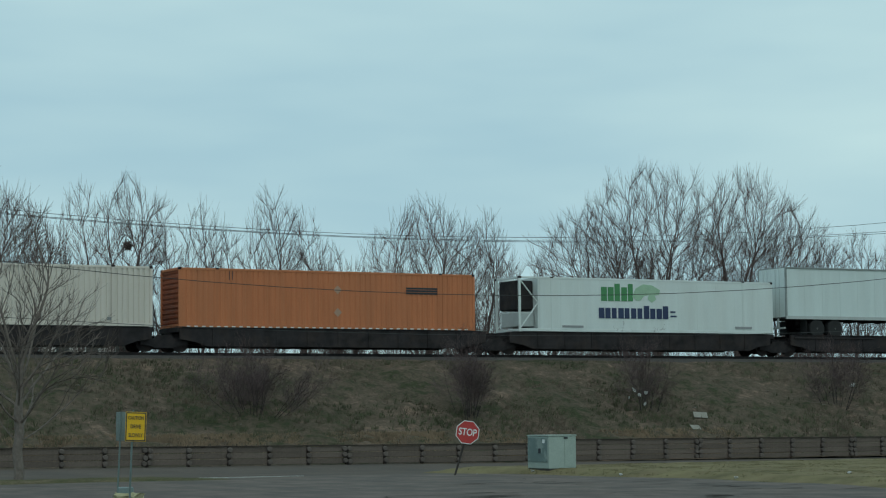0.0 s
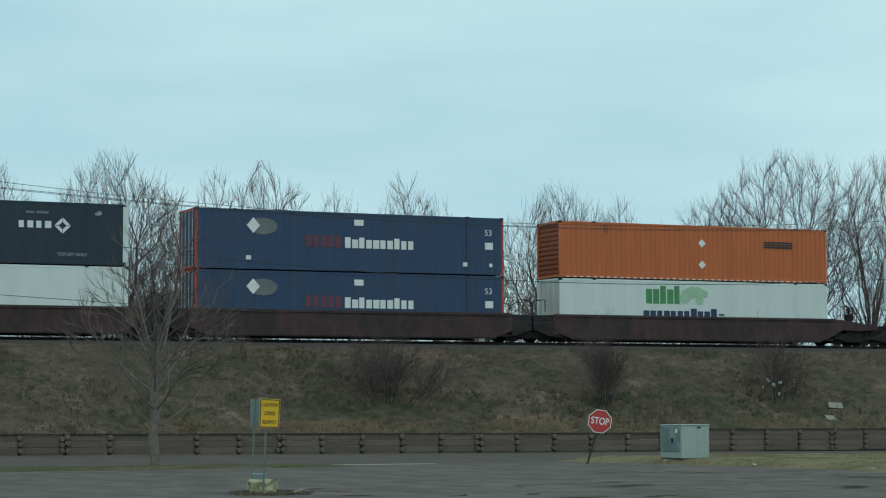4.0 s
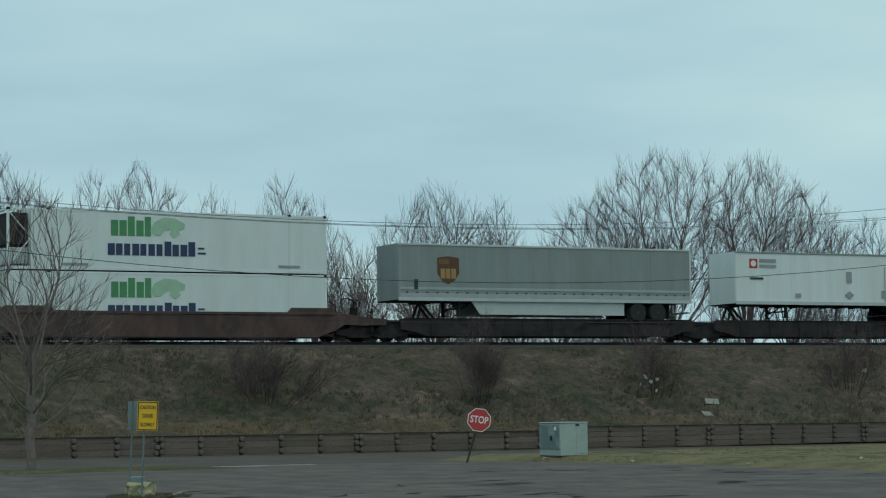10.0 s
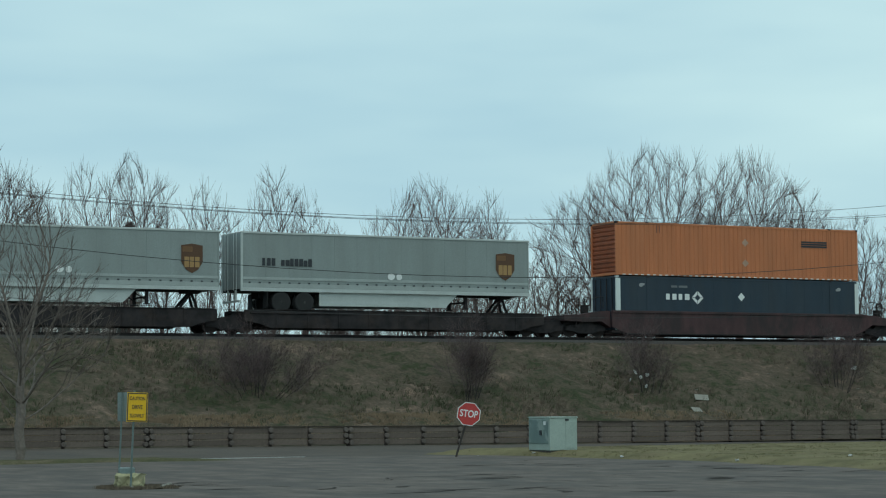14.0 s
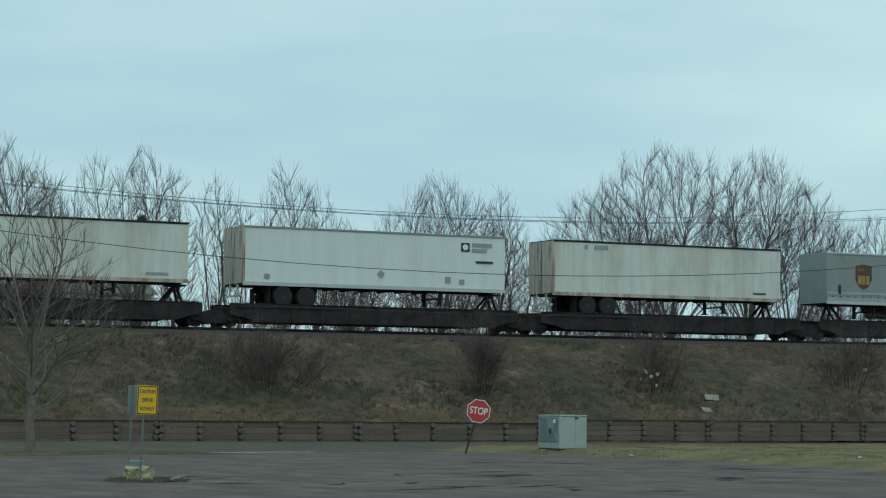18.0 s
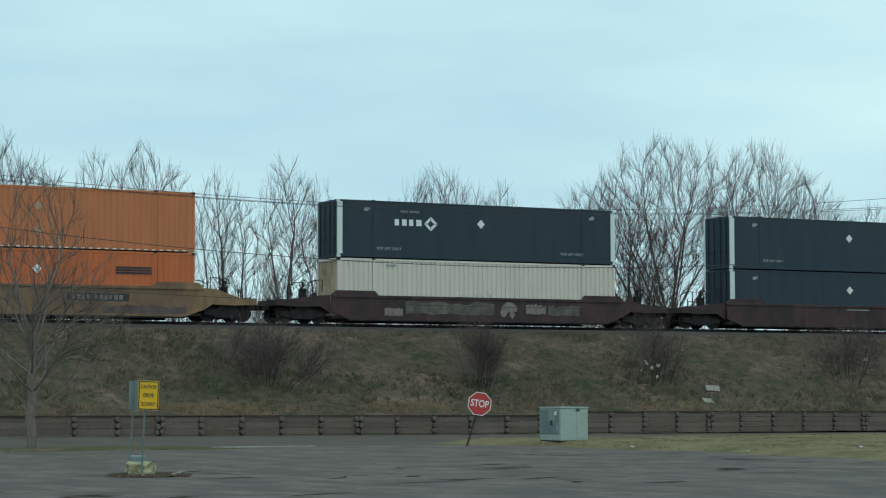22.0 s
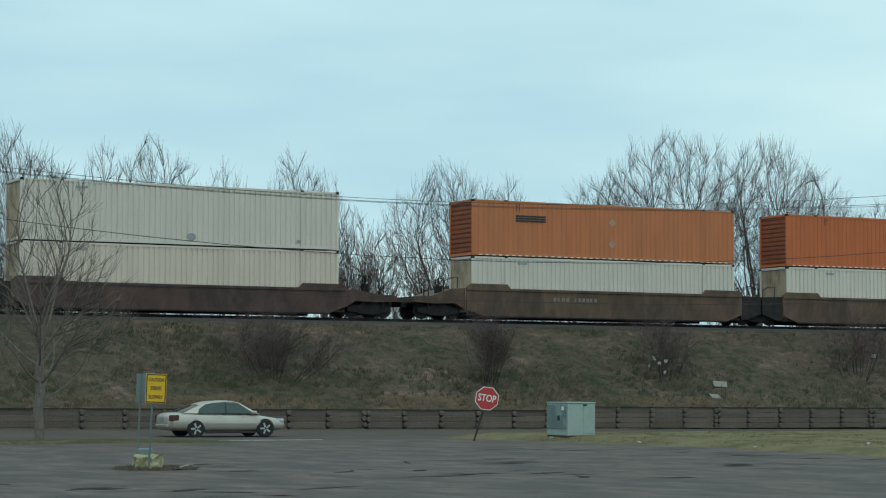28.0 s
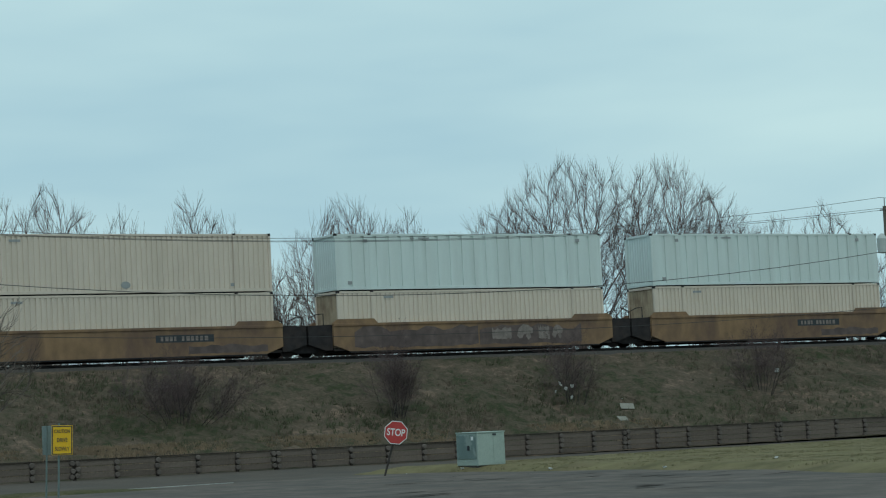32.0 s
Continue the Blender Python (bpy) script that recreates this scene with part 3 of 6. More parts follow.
# the row of bare trees behind the railway: place along the track, distance, height, half the crown's width, where it begins, lean of the crown along the track
TREES = (
    (13.5, 122, 17.0, 4.0, 0.4, 0), (19.3, 121, 15.5, 3.0, 0.4, 0), (24.4, 120, 17.2, 3.5, 0.34, 0), (28.2, 123, 14.6, 2.0, 0.4, 0), (32.6, 120, 17.0, 4.5, 0.38, 0), (36.3, 122, 14.9, 1.9, 0.40, 0),
    (38.5, 120, 16.5, 1.6, 0.40, -0.2), (41.1, 119.5, 17.0, 2.3, 0.55, 0.1), (43.7, 121, 15.7, 1.5, 0.42, 0), (45.9, 120, 15.9, 1.4, 0.45, 0), (47.7, 121, 14.7, 1.5, 0.42, 0), (50.4, 120, 16.7, 1.9, 0.42, 0), (52.7, 120.5, 15.5, 1.6, 0.42, 0.2), (55.2, 121, 13.3, 1.6, 0.35, 0), (57.4, 123, 12.5, 1.6, 0.35, 0),
    (60.9, 120, 16.3, 4.6, 0.40, 0.0), (65.6, 121, 15.6, 2.2, 0.42, 0.3), (68.6, 123, 12.8, 1.8, 0.35, 0), (71.0, 122, 13.4, 2.0, 0.35, 0),
    (76.6, 121, 16.0, 5.6, 0.46, -2.8), (77.9, 120, 19.3, 6.8, 0.42, 0.4), (84.6, 120.5, 19.6, 5.0, 0.42, 1.2), (88.8, 121.5, 17.3, 4.6, 0.40, 1.6), (93.6, 123, 15.4, 2.0, 0.4, 0.3),
    (95.4, 121, 15.6, 2.0, 0.4, 0.3), (99.4, 120, 16.4, 2.6, 0.4, 0), (104.5, 122, 14.7, 2.5, 0.4, 0),
)
for i, (tx, ty, th, tw, tb, lean) in enumerate(TREES):
    wide = tw > 3
    bare_tree(tx, ty, -0.2, th * (0.935 if wide else 0.945), tw, 200 + i, tb, lean, fork=(0.32 if wide else 0.42) if tx < 75 else 0.38, limbs=(17 if tx > 75 and wide else 9 if wide else 5), buds=(0.4 if not 20 < tx < 97 else 0.56 if tx > 75 else 1.5 if 22 < tx < 37 else 0.85), step=0.38 if wide else 0.32, ease=1.84, tip=0.0078 if tx > 75 else 0.0084, twigs=1.15, twig_len=1.05 if wide else 0.85)["group"] = "row of bare trees behind the railway"
# low brushwood between their trunks
for i in range(64):
    rb = random.Random(900 + i)
    bare_tree(16 + i * 1.36 + rb.uniform(-0.7, 0.7), rb.uniform(112, 127), 0.0, rb.uniform(7.0, 11.0), rb.uniform(1.2, 2.2), 940 + i, 0.22, fork=0.16, limbs=4, buds=0.5, tip=0.0105, label="slender leafless sapling among the taller trees")["group"] = "saplings behind the railway"
# old nest in a fork of the row
nest = bmesh.new()
rb = random.Random(5)
for k in range(90):
    a, e = rb.uniform(0, 6.28), rb.uniform(-1.2, 1.2)
    p = Vector((math.cos(a) * math.cos(e) * 0.18, math.sin(a) * math.cos(e) * 0.18, math.sin(e) * 0.20))
    q = p + Vector((rb.uniform(-1, 1), rb.uniform(-1, 1), rb.uniform(-0.6, 0.6))).normalized() * 0.24
    rod(nest, p, q, 0.028, 0.014, 4)
bmesh.ops.create_icosphere(nest, subdivisions=2, radius=0.16)
tagged(part("nest", nest, BARK, None, at=pose(41.15, 119.5, 12.2)), "dark untidy leaf and twig nest in a tree fork", "nest")
# young tree on the verge
bare_tree(19.85, 68.4, 0.0, 8.75, 3.2, 11, 0.27, 0.35, fork=0.235, leader=0.55, profile=SPIRE, limbs=15, buds=0.62, step=0.25, tip=0.0074, twigs=0.5, twig_len=0.5, bark=BARK_PALE, bark_twig=BARK_YOUNG, ease=1.95, label="young leafless tree with a pale trunk on the verge")


def shrub(x, y, width, height, seed, stems, label):
    """A leafless thicket of thin upright shoots."""
    rng = random.Random(seed)
    lines, sides = [], []
    spec = dict(lift=0.3, wander=0.15, levels=3, count=(9, 8, 4, 0), bare=(0.2, 0.1, 0.1), angle=(20, 55), ratio=0.52)
    for s in range(stems):
        a, r = rng.uniform(0, 2 * math.pi), rng.random() ** 0.8
        lean = r * width / height * 0.50
        grow(rng, (r * width * 0.16 * math.cos(a), r * width * 0.16 * math.sin(a), -0.3), (lean * math.cos(a), lean * math.sin(a), 1), height * rng.uniform(0.55, 1.0), 0.014, 0, spec, lines, sides)
    bush = tagged(new("shrub"), label, "shrub", group="bare shrubs on the bank")
    bush.matrix_basis = pose(x, y, bank(y))
    thick = [l for l, k in zip(lines, sides) if k == 7]
    thin = [[(p, max(r * 0.50, 0.0027)) for p, r in l] for l, k in zip(lines, sides) if k != 7]
    for l in thick:
        put("stem", tubes("stem", [[(p, r * 1.1) for p, r in l]], [5], SHRUB_STEM), bush)
    put("twig_mass", tubes("twig_mass", thin, [3] * len(thin), SHRUB), bush)


shrub(36.4, 88.6, 9.6, 3.0, 31, 34, "wide leafless thicket of reddish twigs on the bank")
shrub(46.8, 88.0, 3.4, 3.5, 32, 20, "upright leafless shrub of thin dark shoots on the bank")
shrub(57.0, 88.6, 3.6, 3.2, 33, 14, "leafless shrub with torn white plastic caught in it")
shrub(68.9, 89.0, 5.4, 3.1, 34, 18, "spreading leafless shrub near the crest of the bank")
shrub(17.0, 88.6, 5.0, 3.2, 35, 16, "leafless thicket of reddish twigs on the bank")
shrub(80.5, 89.5, 4.8, 2.8, 36, 14, "spreading leafless shrub near the crest of the bank")


def blades(name, count, x0, x1, y0, y1, height, ground, material, seed, label, clump=None):
    """Tufts of thin grass blades."""
    rng = np.random.RandomState(seed)
    verts, faces = [], []
    made = 0
    while made < count:
        x, y = rng.uniform(x0, x1), rng.uniform(y0, y1)
        if clump and noise.noise(Vector((x / clump, y / clump, seed))) < rng.uniform(-0.25, 0.35):
            continue
        made += 1
        z = ground(x, y)
        for b in range(6):
            a = rng.uniform(0, 6.28)
            h = height * rng.uniform(0.5, 1.2)
            bx, by = x + rng.uniform(-0.1, 0.1), y + rng.uniform(-0.1, 0.1)
            lx, ly = math.cos(a) * h * 0.6, math.sin(a) * h * 0.6
            w = 0.012 + 0.01 * rng.rand()
            n = len(verts)
            verts += [(bx - w, by, z - 0.05), (bx + w, by, z - 0.05), (bx + lx, by + ly, z + h)]
            faces.append((n, n + 1, n + 2))
    me = bpy.data.meshes.new(name)
    me.from_pydata(verts, [], faces)
    me.materials.append(material)
    return tagged(put(name, me), label, "grass", kind="stuff")


blades("green_grass", 5000, 5, 100, 82.4, 95.2, 0.19, lambda x, y: bank(y), GRASS_GREEN, 5, "green winter grass tufts on the bank", 5)
blades("dry_grass", 7000, 5, 100, 82.2, 95.2, 0.14, lambda x, y: bank(y), GRASS_DRY, 6, "dry straw-coloured grass tufts on the bank", 4)
blades("straw_grass", 6500, 24, 60, 82.4, 86.0, 0.10, lambda x, y: bank(y), STRAW, 7, "pale straw grass at the foot of the bank", 6)
blades("lawn_grass", 9000, 36.4, 75, 38, 69.5, 0.035, mound, LAWN_BLADE, 8, "short lawn blades on the island", 2)

# ---- the fence along the road ----
FENCE_Y, BAY, TURN = 81.0, 1.738, 47.2      # beyond TURN the fence is one board higher
fence = tagged(new("fence"), "low weathered wooden plank fence along the road", "fence")
rail_me = finish(boxes((-BAY / 2, BAY / 2, -0.07, 0.05, -0.024, 0.024)), "top_rail", WOOD_DARK, 0.008)
rng = random.Random(4)
X0 = 40.85 - 30 * BAY


def knob(wide):
    """The rounded log ends that stand proud of the boards at each post."""
    bm = bmesh.new()
    for c in (-0.11, 0.11) if wide else (0.0,):
        lathe(bm, [(0.075, -0.135), (0.102, -0.115), (0.112, -0.07), (0.112, 0.0)], (c, 0, 0), "y", 10)
    return bm


def bay_meshes(high, rows):
    gap = (high - 0.06) / rows
    post = finish(boxes((-0.07, 0.07, -0.06, 0.03, -0.3, high - 0.03)), "post", WOOD_DARK, 0.012)
    boards = [finish(boxes((-BAY / 2 - 0.01, BAY / 2 + 0.01, -0.03, 0.03, -gap / 2 + 0.010 + 0.004 * k, gap / 2 - 0.012)), "board", WOOD, 0.01) for k in range(3)]
    return post, boards, gap


KNOBS = [finish(knob(w), "block", WOOD_BLOCK) for w in (False, True)]
LOW, TALL = bay_meshes(0.79, 3), bay_meshes(0.95, 4)
for i in range(76):
    x = X0 + i * BAY
    z = fall(x)
    tall = x > TURN
    (post_me, board_mes, gap), rows, high = (TALL, 4, 0.95) if tall else (LOW, 3, 0.79)
    put("post", post_me, fence, pose(x, FENCE_Y, z, 0, rng.uniform(-0.6, 0.6)))
    for k in range(rows):
        put("block", KNOBS[1 if i % 5 == 3 else 0], fence, pose(x + rng.uniform(-0.025, 0.025), FENCE_Y - 0.03, z + 0.03 + gap * (k + 0.5) + rng.uniform(-0.015, 0.015), 0, rng.uniform(-20, 20)))
        put("board", rng.choice(board_mes), fence, pose(x + BAY / 2, FENCE_Y + rng.uniform(0.0, 0.025), z + 0.03 + gap * (k + 0.5) + rng.uniform(-0.008, 0.008), 0, rng.uniform(-0.3, 0.3)))
    put("top_rail", rail_me, fence, pose(x + BAY / 2, FENCE_Y, z + high - 0.01, 0, 0.2))

# ---- signs and street things ----


def octagon(r):
    return [(r * math.cos(radians(22.5 + 45 * k)), r * math.sin(radians(22.5 + 45 * k))) for k in range(8)]


stop = tagged(new("stop_sign"), "red octagonal stop sign on a leaning rusty post", "road sign")
stop.matrix_basis = pose(34.62, 66.0, 0.08, 0, 17, -24)
bm = bmesh.new()
rod(bm, (0, 0, -0.2), (0, 0, 1.55), 0.036, sides=8)
part("post", bm, RUST_POST, stop)
plate_at = pose(0.0, -0.05, 1.36, 0, -9, 0)
bm = bmesh.new()
prism(bm, octagon(0.43), -0.004, 0.004)
rim_plate = part("plate", bm, M_WHITE, stop, "white-edged red plate", at=plate_at)
bm = bmesh.new()
prism(bm, octagon(0.402), -0.009, -0.005)
part("face", bm, SIGN_RED, rim_plate)
put("lettering", text_mesh("STOP", 0.262, M_WHITE, bold=0.004), rim_plate, pose(0, -0.012, 0, 90, 0, 0) @ Matrix.Diagonal((1.0, 1.3, 1.0, 1.0)))

caution = tagged(new("caution_sign"), "yellow caution sign on thin posts in a concrete block", "road sign")
caution.matrix_basis = pose(15.32, 44.5, 0.0, 0, 0, -14)
post_a = bmesh.new()
rod(post_a, (0.02, -0.30, 0), (0.10, -0.30, 2.06), 0.024, sides=6)
part("post", post_a, POST_METAL, caution)
post_b = bmesh.new()
rod(post_b, (-0.20, 0.12, 0.1), (-0.12, 0.12, 2.02), 0.022, sides=6)
part("post", post_b, POST_METAL, caution)
sign_at = pose(0.15, -0.34, 1.70, 0, 2.0, 0)
plate = part("plate", boxes((-0.222, 0.222, -0.004, 0.004, -0.315, 0.315)), SIGN_YELLOW, caution, "yellow plate with black lettering", 0.003, sign_at)
border = boxes((-0.212, 0.212, -0.008, -0.005, 0.284, 0.304), (-0.212, 0.212, -0.008, -0.005, -0.304, -0.284), (-0.212, -0.192, -0.008, -0.005, -0.284, 0.284), (0.192, 0.212, -0.008, -0.005, -0.284, 0.284))
part("border", border, M_DARK, plate)
for word, h in (("CAUTION", 0.185), ("DRIVE", 0.0), ("SLOWLY", -0.185)):
    put("lettering", text_mesh(word, {"CAUTION": 0.074, "DRIVE": 0.084, "SLOWLY": 0.078}[word], M_DARK, bold=0.0005), plate, pose(0, -0.009, h, 90, 0, 0) @ Matrix.Diagonal((1.0, 1.45, 1.0, 1.0)))
part("back_plate", boxes((-0.23, 0.15, 0.13, 0.138, 1.40, 2.02)), SIGN_BACK, caution, "bare back of a second sign", 0.003)
lump = boxes((-0.26, 0.32, -0.26, 0.30, -0.12, 0.25))
bmesh.ops.subdivide_edges(lump, edges=lump.edges[:], cuts=7, use_grid_fill=True)
for v in lump.verts:
    v.co += Vector((noise.noise(v.co * 6), noise.noise(v.co * 6 + Vector((9, 0, 0))), noise.noise(v.co * 5 + Vector((0, 7, 0))))) * 0.085 + Vector((0.04 * noise.noise(v.co * 17), 0, 0.035 * noise.noise(v.co * 15)))
part("block", lump, CONCRETE_Y, caution, "crumbling yellowed concrete block")
part("crate", boxes((-0.2, 0.14, 0.0, 0.28, 0.252, 0.40)), SIGN_BACK, caution, "pale blue-green box on the block", 0.02)
dirt = bmesh.new()
bmesh.ops.create_icosphere(dirt, subdivisions=3, radius=1)
for v in dirt.verts:
    k = 1 + 0.35 * noise.noise(v.co * 2.3)
    v.co = Vector((v.co.x * 0.85 * k, v.co.y * 1.2 * k, v.co.z * 0.07 * k))
tagged(part("dirt_patch", dirt, SOIL, None, at=pose(15.75, 44.9, -0.06)), "low patch of dark dirt round the sign's base", "dirt", kind="structure")
blades("weeds", 300, 14.7, 16.4, 43.7, 45.2, 0.07, lambda x, y: -0.04 if (x - 15.45) ** 2 + (y - 44.5) ** 2 < 0.75 else -0.4, GRASS_DRY, 12, "dry weeds round the sign's concrete base")
for lx, ly, ls in ((16.0, 44.2, 0.07), (16.2, 44.5, 0.09), (15.2, 43.9, 0.05), (16.6, 45.4, 0.05)):
    bm = bmesh.new()
    bmesh.ops.create_icosphere(bm, subdivisions=1, radius=ls)
    for v in bm.verts:
        v.co.z *= 0.5
        v.co *= 1 + 0.3 * noise.noise(v.co * 30)
    tagged(part("paper_scrap", bm, LITTER, None, at=pose(lx, ly, 0.0)), "small pale paper scrap beside the sign's base", "litter")

cab = tagged(new("utility_cabinet"), "pale green metal utility cabinet with a scuffed dark door panel", "utility cabinet")
cab.matrix_basis = pose(38.0, 65.25, 0.08)
part("body", boxes((-0.55, 0.55, -0.74, 0.74, 0.02, 1.14)), CABINET, cab, bevel=0.015)
part("lid", boxes((-0.57, 0.57, -0.76, 0.76, 1.142, 1.185)), CABINET, cab, bevel=0.012)
part("pad", boxes((-0.54, 0.54, -0.73, 0.73, -0.12, 0.018)), BALLAST, cab, "concrete pad", 0.02)
part("door_panel", boxes((-0.572, -0.552, -0.64, 0.68, 0.25, 1.09)), CABINET_D, cab, "darker scuffed door panel", 0.006)
part("lock", boxes((-0.61, -0.574, -0.22, -0.10, 0.55, 0.72)), M_DARK, cab, bevel=0.008)
part("front_panel", boxes((0.08, 0.50, -0.752, -0.742, 0.10, 1.02)), CABINET, cab, bevel=0.004)
part("sticker", boxes((-0.578, -0.573, -0.50, -0.34, 0.90, 1.03)), M_WHITE, cab)
part("hinge", boxes((0.06, 0.2, -0.765, -0.742, 1.05, 1.11)), M_DARK, cab)

# poles and cables on the bank
for px in (5.0, 77.0):
    pole = tagged(new("utility_pole"), "tall grey wooden utility pole with a transformer can", "utility pole", group="utility poles on the bank")
    pole.matrix_basis = pose(px, 88.0, bank(88.0))
    bm = bmesh.new()
    rod(bm, (0, 0, -1.0), (0, 0, 9.9), 0.16, 0.11, 12)
    part("shaft", bm, POLE_WOOD, pole)
    bm = bmesh.new()
    rod(bm, (0, 0, 9.88), (0, 0, 10.35), 0.03, 0.025, 8)
    rod(bm, (0, -0.35, 9.72), (0, 0.35, 9.72), 0.05, 0.05, 6)
    part("insulator", bm, M_GREY, pole)
    bm = bmesh.new()
    lathe(bm, [(0.05, 7.35), (0.26, 7.4), (0.28, 8.15), (0.2, 8.28), (0.06, 8.42)], (-0.42, -0.1, 0), "z", 14)
    part("transformer", bm, GREY_RAIL, pole, "grey transformer can")
CABLES = ((88.0, 12.75, 42, 10.30, 0.012), (88.25, 12.34, 43, 10.20, 0.012), (87.75, 12.20, 43, 10.11, 0.012), (87.9, 11.25, 46.5, 7.63, 0.017), (87.9, 7.55, 48, 5.76, 0.013))
for cy, cz, mid, low, r in CABLES:
    line = []
    for i in range(61):
        x = -66 + 214 * i / 60
        span = (x - 5) / 72
        u = (span - math.floor(span)) * 72 + 5
        w = max(mid - 5, 77 - mid)
        z = low + (cz - low) * ((u - mid) / w) ** 2
        line.append((Vector((x, cy, z)), r))
    tagged(put("overhead_cable", tubes("overhead_cable", [line], [5], CABLE)), "thin black overhead cable sagging between poles", "cable", group="overhead cables")

# a house far behind the trees
house = tagged(new("house"), "pale two-storey house with a grey-green roof behind the trees", "house")
house.matrix_basis = pose(47.2, 152.0, -0.25)
part("wall", boxes((-4.6, 4.6, -4.0, 4.0, 0.0, 9.6)), HOUSE_WALL, house)
bm = bmesh.new()
prism(bm, [(-5.0, 9.5), (5.0, 9.5), (4.0, 10.5), (-4.0, 10.5)], -4.5, 4.5)
roof = part("roof", bm, HOUSE_ROOF, house, "low grey-green shingle roof")
part("chimney", boxes((2.2, 2.8, -0.4, 0.4, 10.4, 10.9)), HOUSE_WALL, roof)
for wx in (-3.3, -1.1, 1.1, 3.3):
    for wz in (2.6, 6.9):
        pane = part("window", boxes((wx - 0.55, wx + 0.55, -4.06, -4.01, wz, wz + 1.5)), M_WHITE, house, "white window frame", 0.01)
        part("pane", boxes((wx - 0.46, wx + 0.46, -4.075, -4.062, wz + 0.08, wz + 1.42)), GLASS, pane)

# trackside marker posts
for mx, mh in ((18.6, 1.7), (19.2, 1.5)):
    bm = bmesh.new()
    rod(bm, (0, 0, -0.4), (0, 0, mh), 0.045, 0.04, 8)
    marker = tagged(new("marker_post"), "thin reddish marker post beside the track", "marker post", group="trackside marker posts")
    marker.matrix_basis = pose(mx, 95.4, 4.72, 0, 1, 0)
    part("shaft", bm, RED, marker)
    part("cap", boxes((-0.06, 0.06, -0.06, 0.06, mh, mh + 0.08)), M_WHITE, marker, bevel=0.01)

# litter
def litter(name, x, y, z, size, seed, label, material=LITTER, flat=0.15, tilt=(0, 0, 0)):
    rg = random.Random(seed)
    bm = bmesh.new()
    bmesh.ops.create_icosphere(bm, subdivisions=2, radius=1)
    for v in bm.verts:
        k = 1 + rg.uniform(-0.75, 0.6)
        v.co = Vector((v.co.x * size * k, v.co.y * size * 0.7 * k, v.co.z * size * flat * k))
    ob = part(name, bm, material, None, at=pose(x, y, z, *tilt))
    return tagged(ob, label, "litter")


card = tagged(part("cardboard_sheet", boxes((-0.34, 0.34, -0.24, 0.24, -0.012, 0.012)), LITTER, None, bevel=0.01, at=pose(59.3, 87.4, bank(87.4) + 0.12, 34, 4, -24)), "pale weathered cardboard sheet lying on the bank", "litter")
card = tagged(part("cardboard_sheet", boxes((-0.30, 0.30, -0.17, 0.17, -0.012, 0.012)), LITTER, None, bevel=0.01, at=pose(58.0, 85.9, bank(85.9) + 0.1, 40, 3, 10)), "flat pale cardboard piece lying on the bank", "litter")
for i, (bx, bz, bs) in enumerate(((55.9, 1.12, 0.13), (56.2, 0.88, 0.10), (56.55, 1.0, 0.11), (56.5, 0.45, 0.11), (55.6, 0.75, 0.09))):
    litter("plastic_bag", bx, 88.0, bank(88.0) + bz, bs, 50 + i, "torn white plastic bag caught in the shrub", BAG, 0.3, (60 + 20 * i, 30 - 25 * i, 10))
litter("plastic_bag", 69.4, 88.4, bank(88.4) + 1.2, 0.14, 60, "scrap of white plastic caught in a shrub", BAG, 0.8, (60, 0, 0))
rg = random.Random(77)
for i in range(12):
    lx, ly = rg.uniform(25, 80), rg.uniform(84, 93)
    litter("paper_scrap", lx, ly, bank(ly) + 0.08, rg.uniform(0.05, 0.1), 80 + i, "small pale paper scrap on the bank")
for lx, ly in ((35.9, 66.9), (37.2, 65.2), (37.3, 59.6), (37.2, 53.0), (39.6, 50.7)):
    litter("paper_scrap", lx, ly, mound(lx, ly) + 0.03, 0.07, int(lx * 100), "small white paper scrap on the lawn edge", BAG, 0.5)
# worn white line on the lot's far edge
tagged(part("road_line", boxes((26.2, 30.2, 69.0, 69.18, -0.12, -0.068)), PAINT_LINE, None), "worn white painted line on the asphalt", "road marking", kind="structure")

# cracks in the lot
def cracks():
    rg = random.Random(21)
    verts, faces = [], []

    def run(x, y, a, n, width):
        prev = None
        for k in range(n):
            a = a * 0.9 + rg.uniform(-0.5, 0.5)
            w = width * rg.uniform(0.3, 1.4) * math.sin(math.pi * (k + 0.4) / n)
            z = -0.05 - 0.04 * max(0, min(1, (y - 46) / 20)) + rough(x, y, 4, 0.02) + 0.008
            m = len(verts)
            verts.extend([(x - math.sin(a) * w, y + math.cos(a) * w, z), (x + math.sin(a) * w, y - math.cos(a) * w, z)])
            if prev is not None:
                faces.append((prev, prev + 1, m + 1, m))
            prev = m
            x, y = x + math.cos(a) * 0.28, y + math.sin(a) * 0.28
            if x > 36.0 or y > 66:
                break
    # crumbled spots, each of several short ragged pieces
    for cx, cy in ((16.3, 44.3), (33.0, 46.5), (28.5, 42.0), (22.5, 38.0), (9.0, 39.5), (33.8, 51.0), (25.0, 46.0), (12.5, 36.0), (19.0, 41.0), (30.5, 55.0)):
        for _ in range(7):
            run(cx + rg.gauss(0, 0.9), cy + rg.gauss(0, 1.6), rg.uniform(-0.4, 0.4), rg.randint(3, 7), rg.uniform(0.04, 0.16))
    # long thin cracks
    for _ in range(26):
        run(rg.uniform(-2, 36), rg.uniform(28, 64), rg.choice((0.1, -0.2, 0.3, 1.2)), rg.randint(10, 34), rg.uniform(0.012, 0.045))
    me = bpy.data.meshes.new("asphalt_cracks")
    me.from_pydata(verts, [], faces)
    me.materials.append(TAR)
    tagged(put("asphalt_cracks", me), "dark ragged cracks in the asphalt", "cracks", kind="stuff")



cracks()

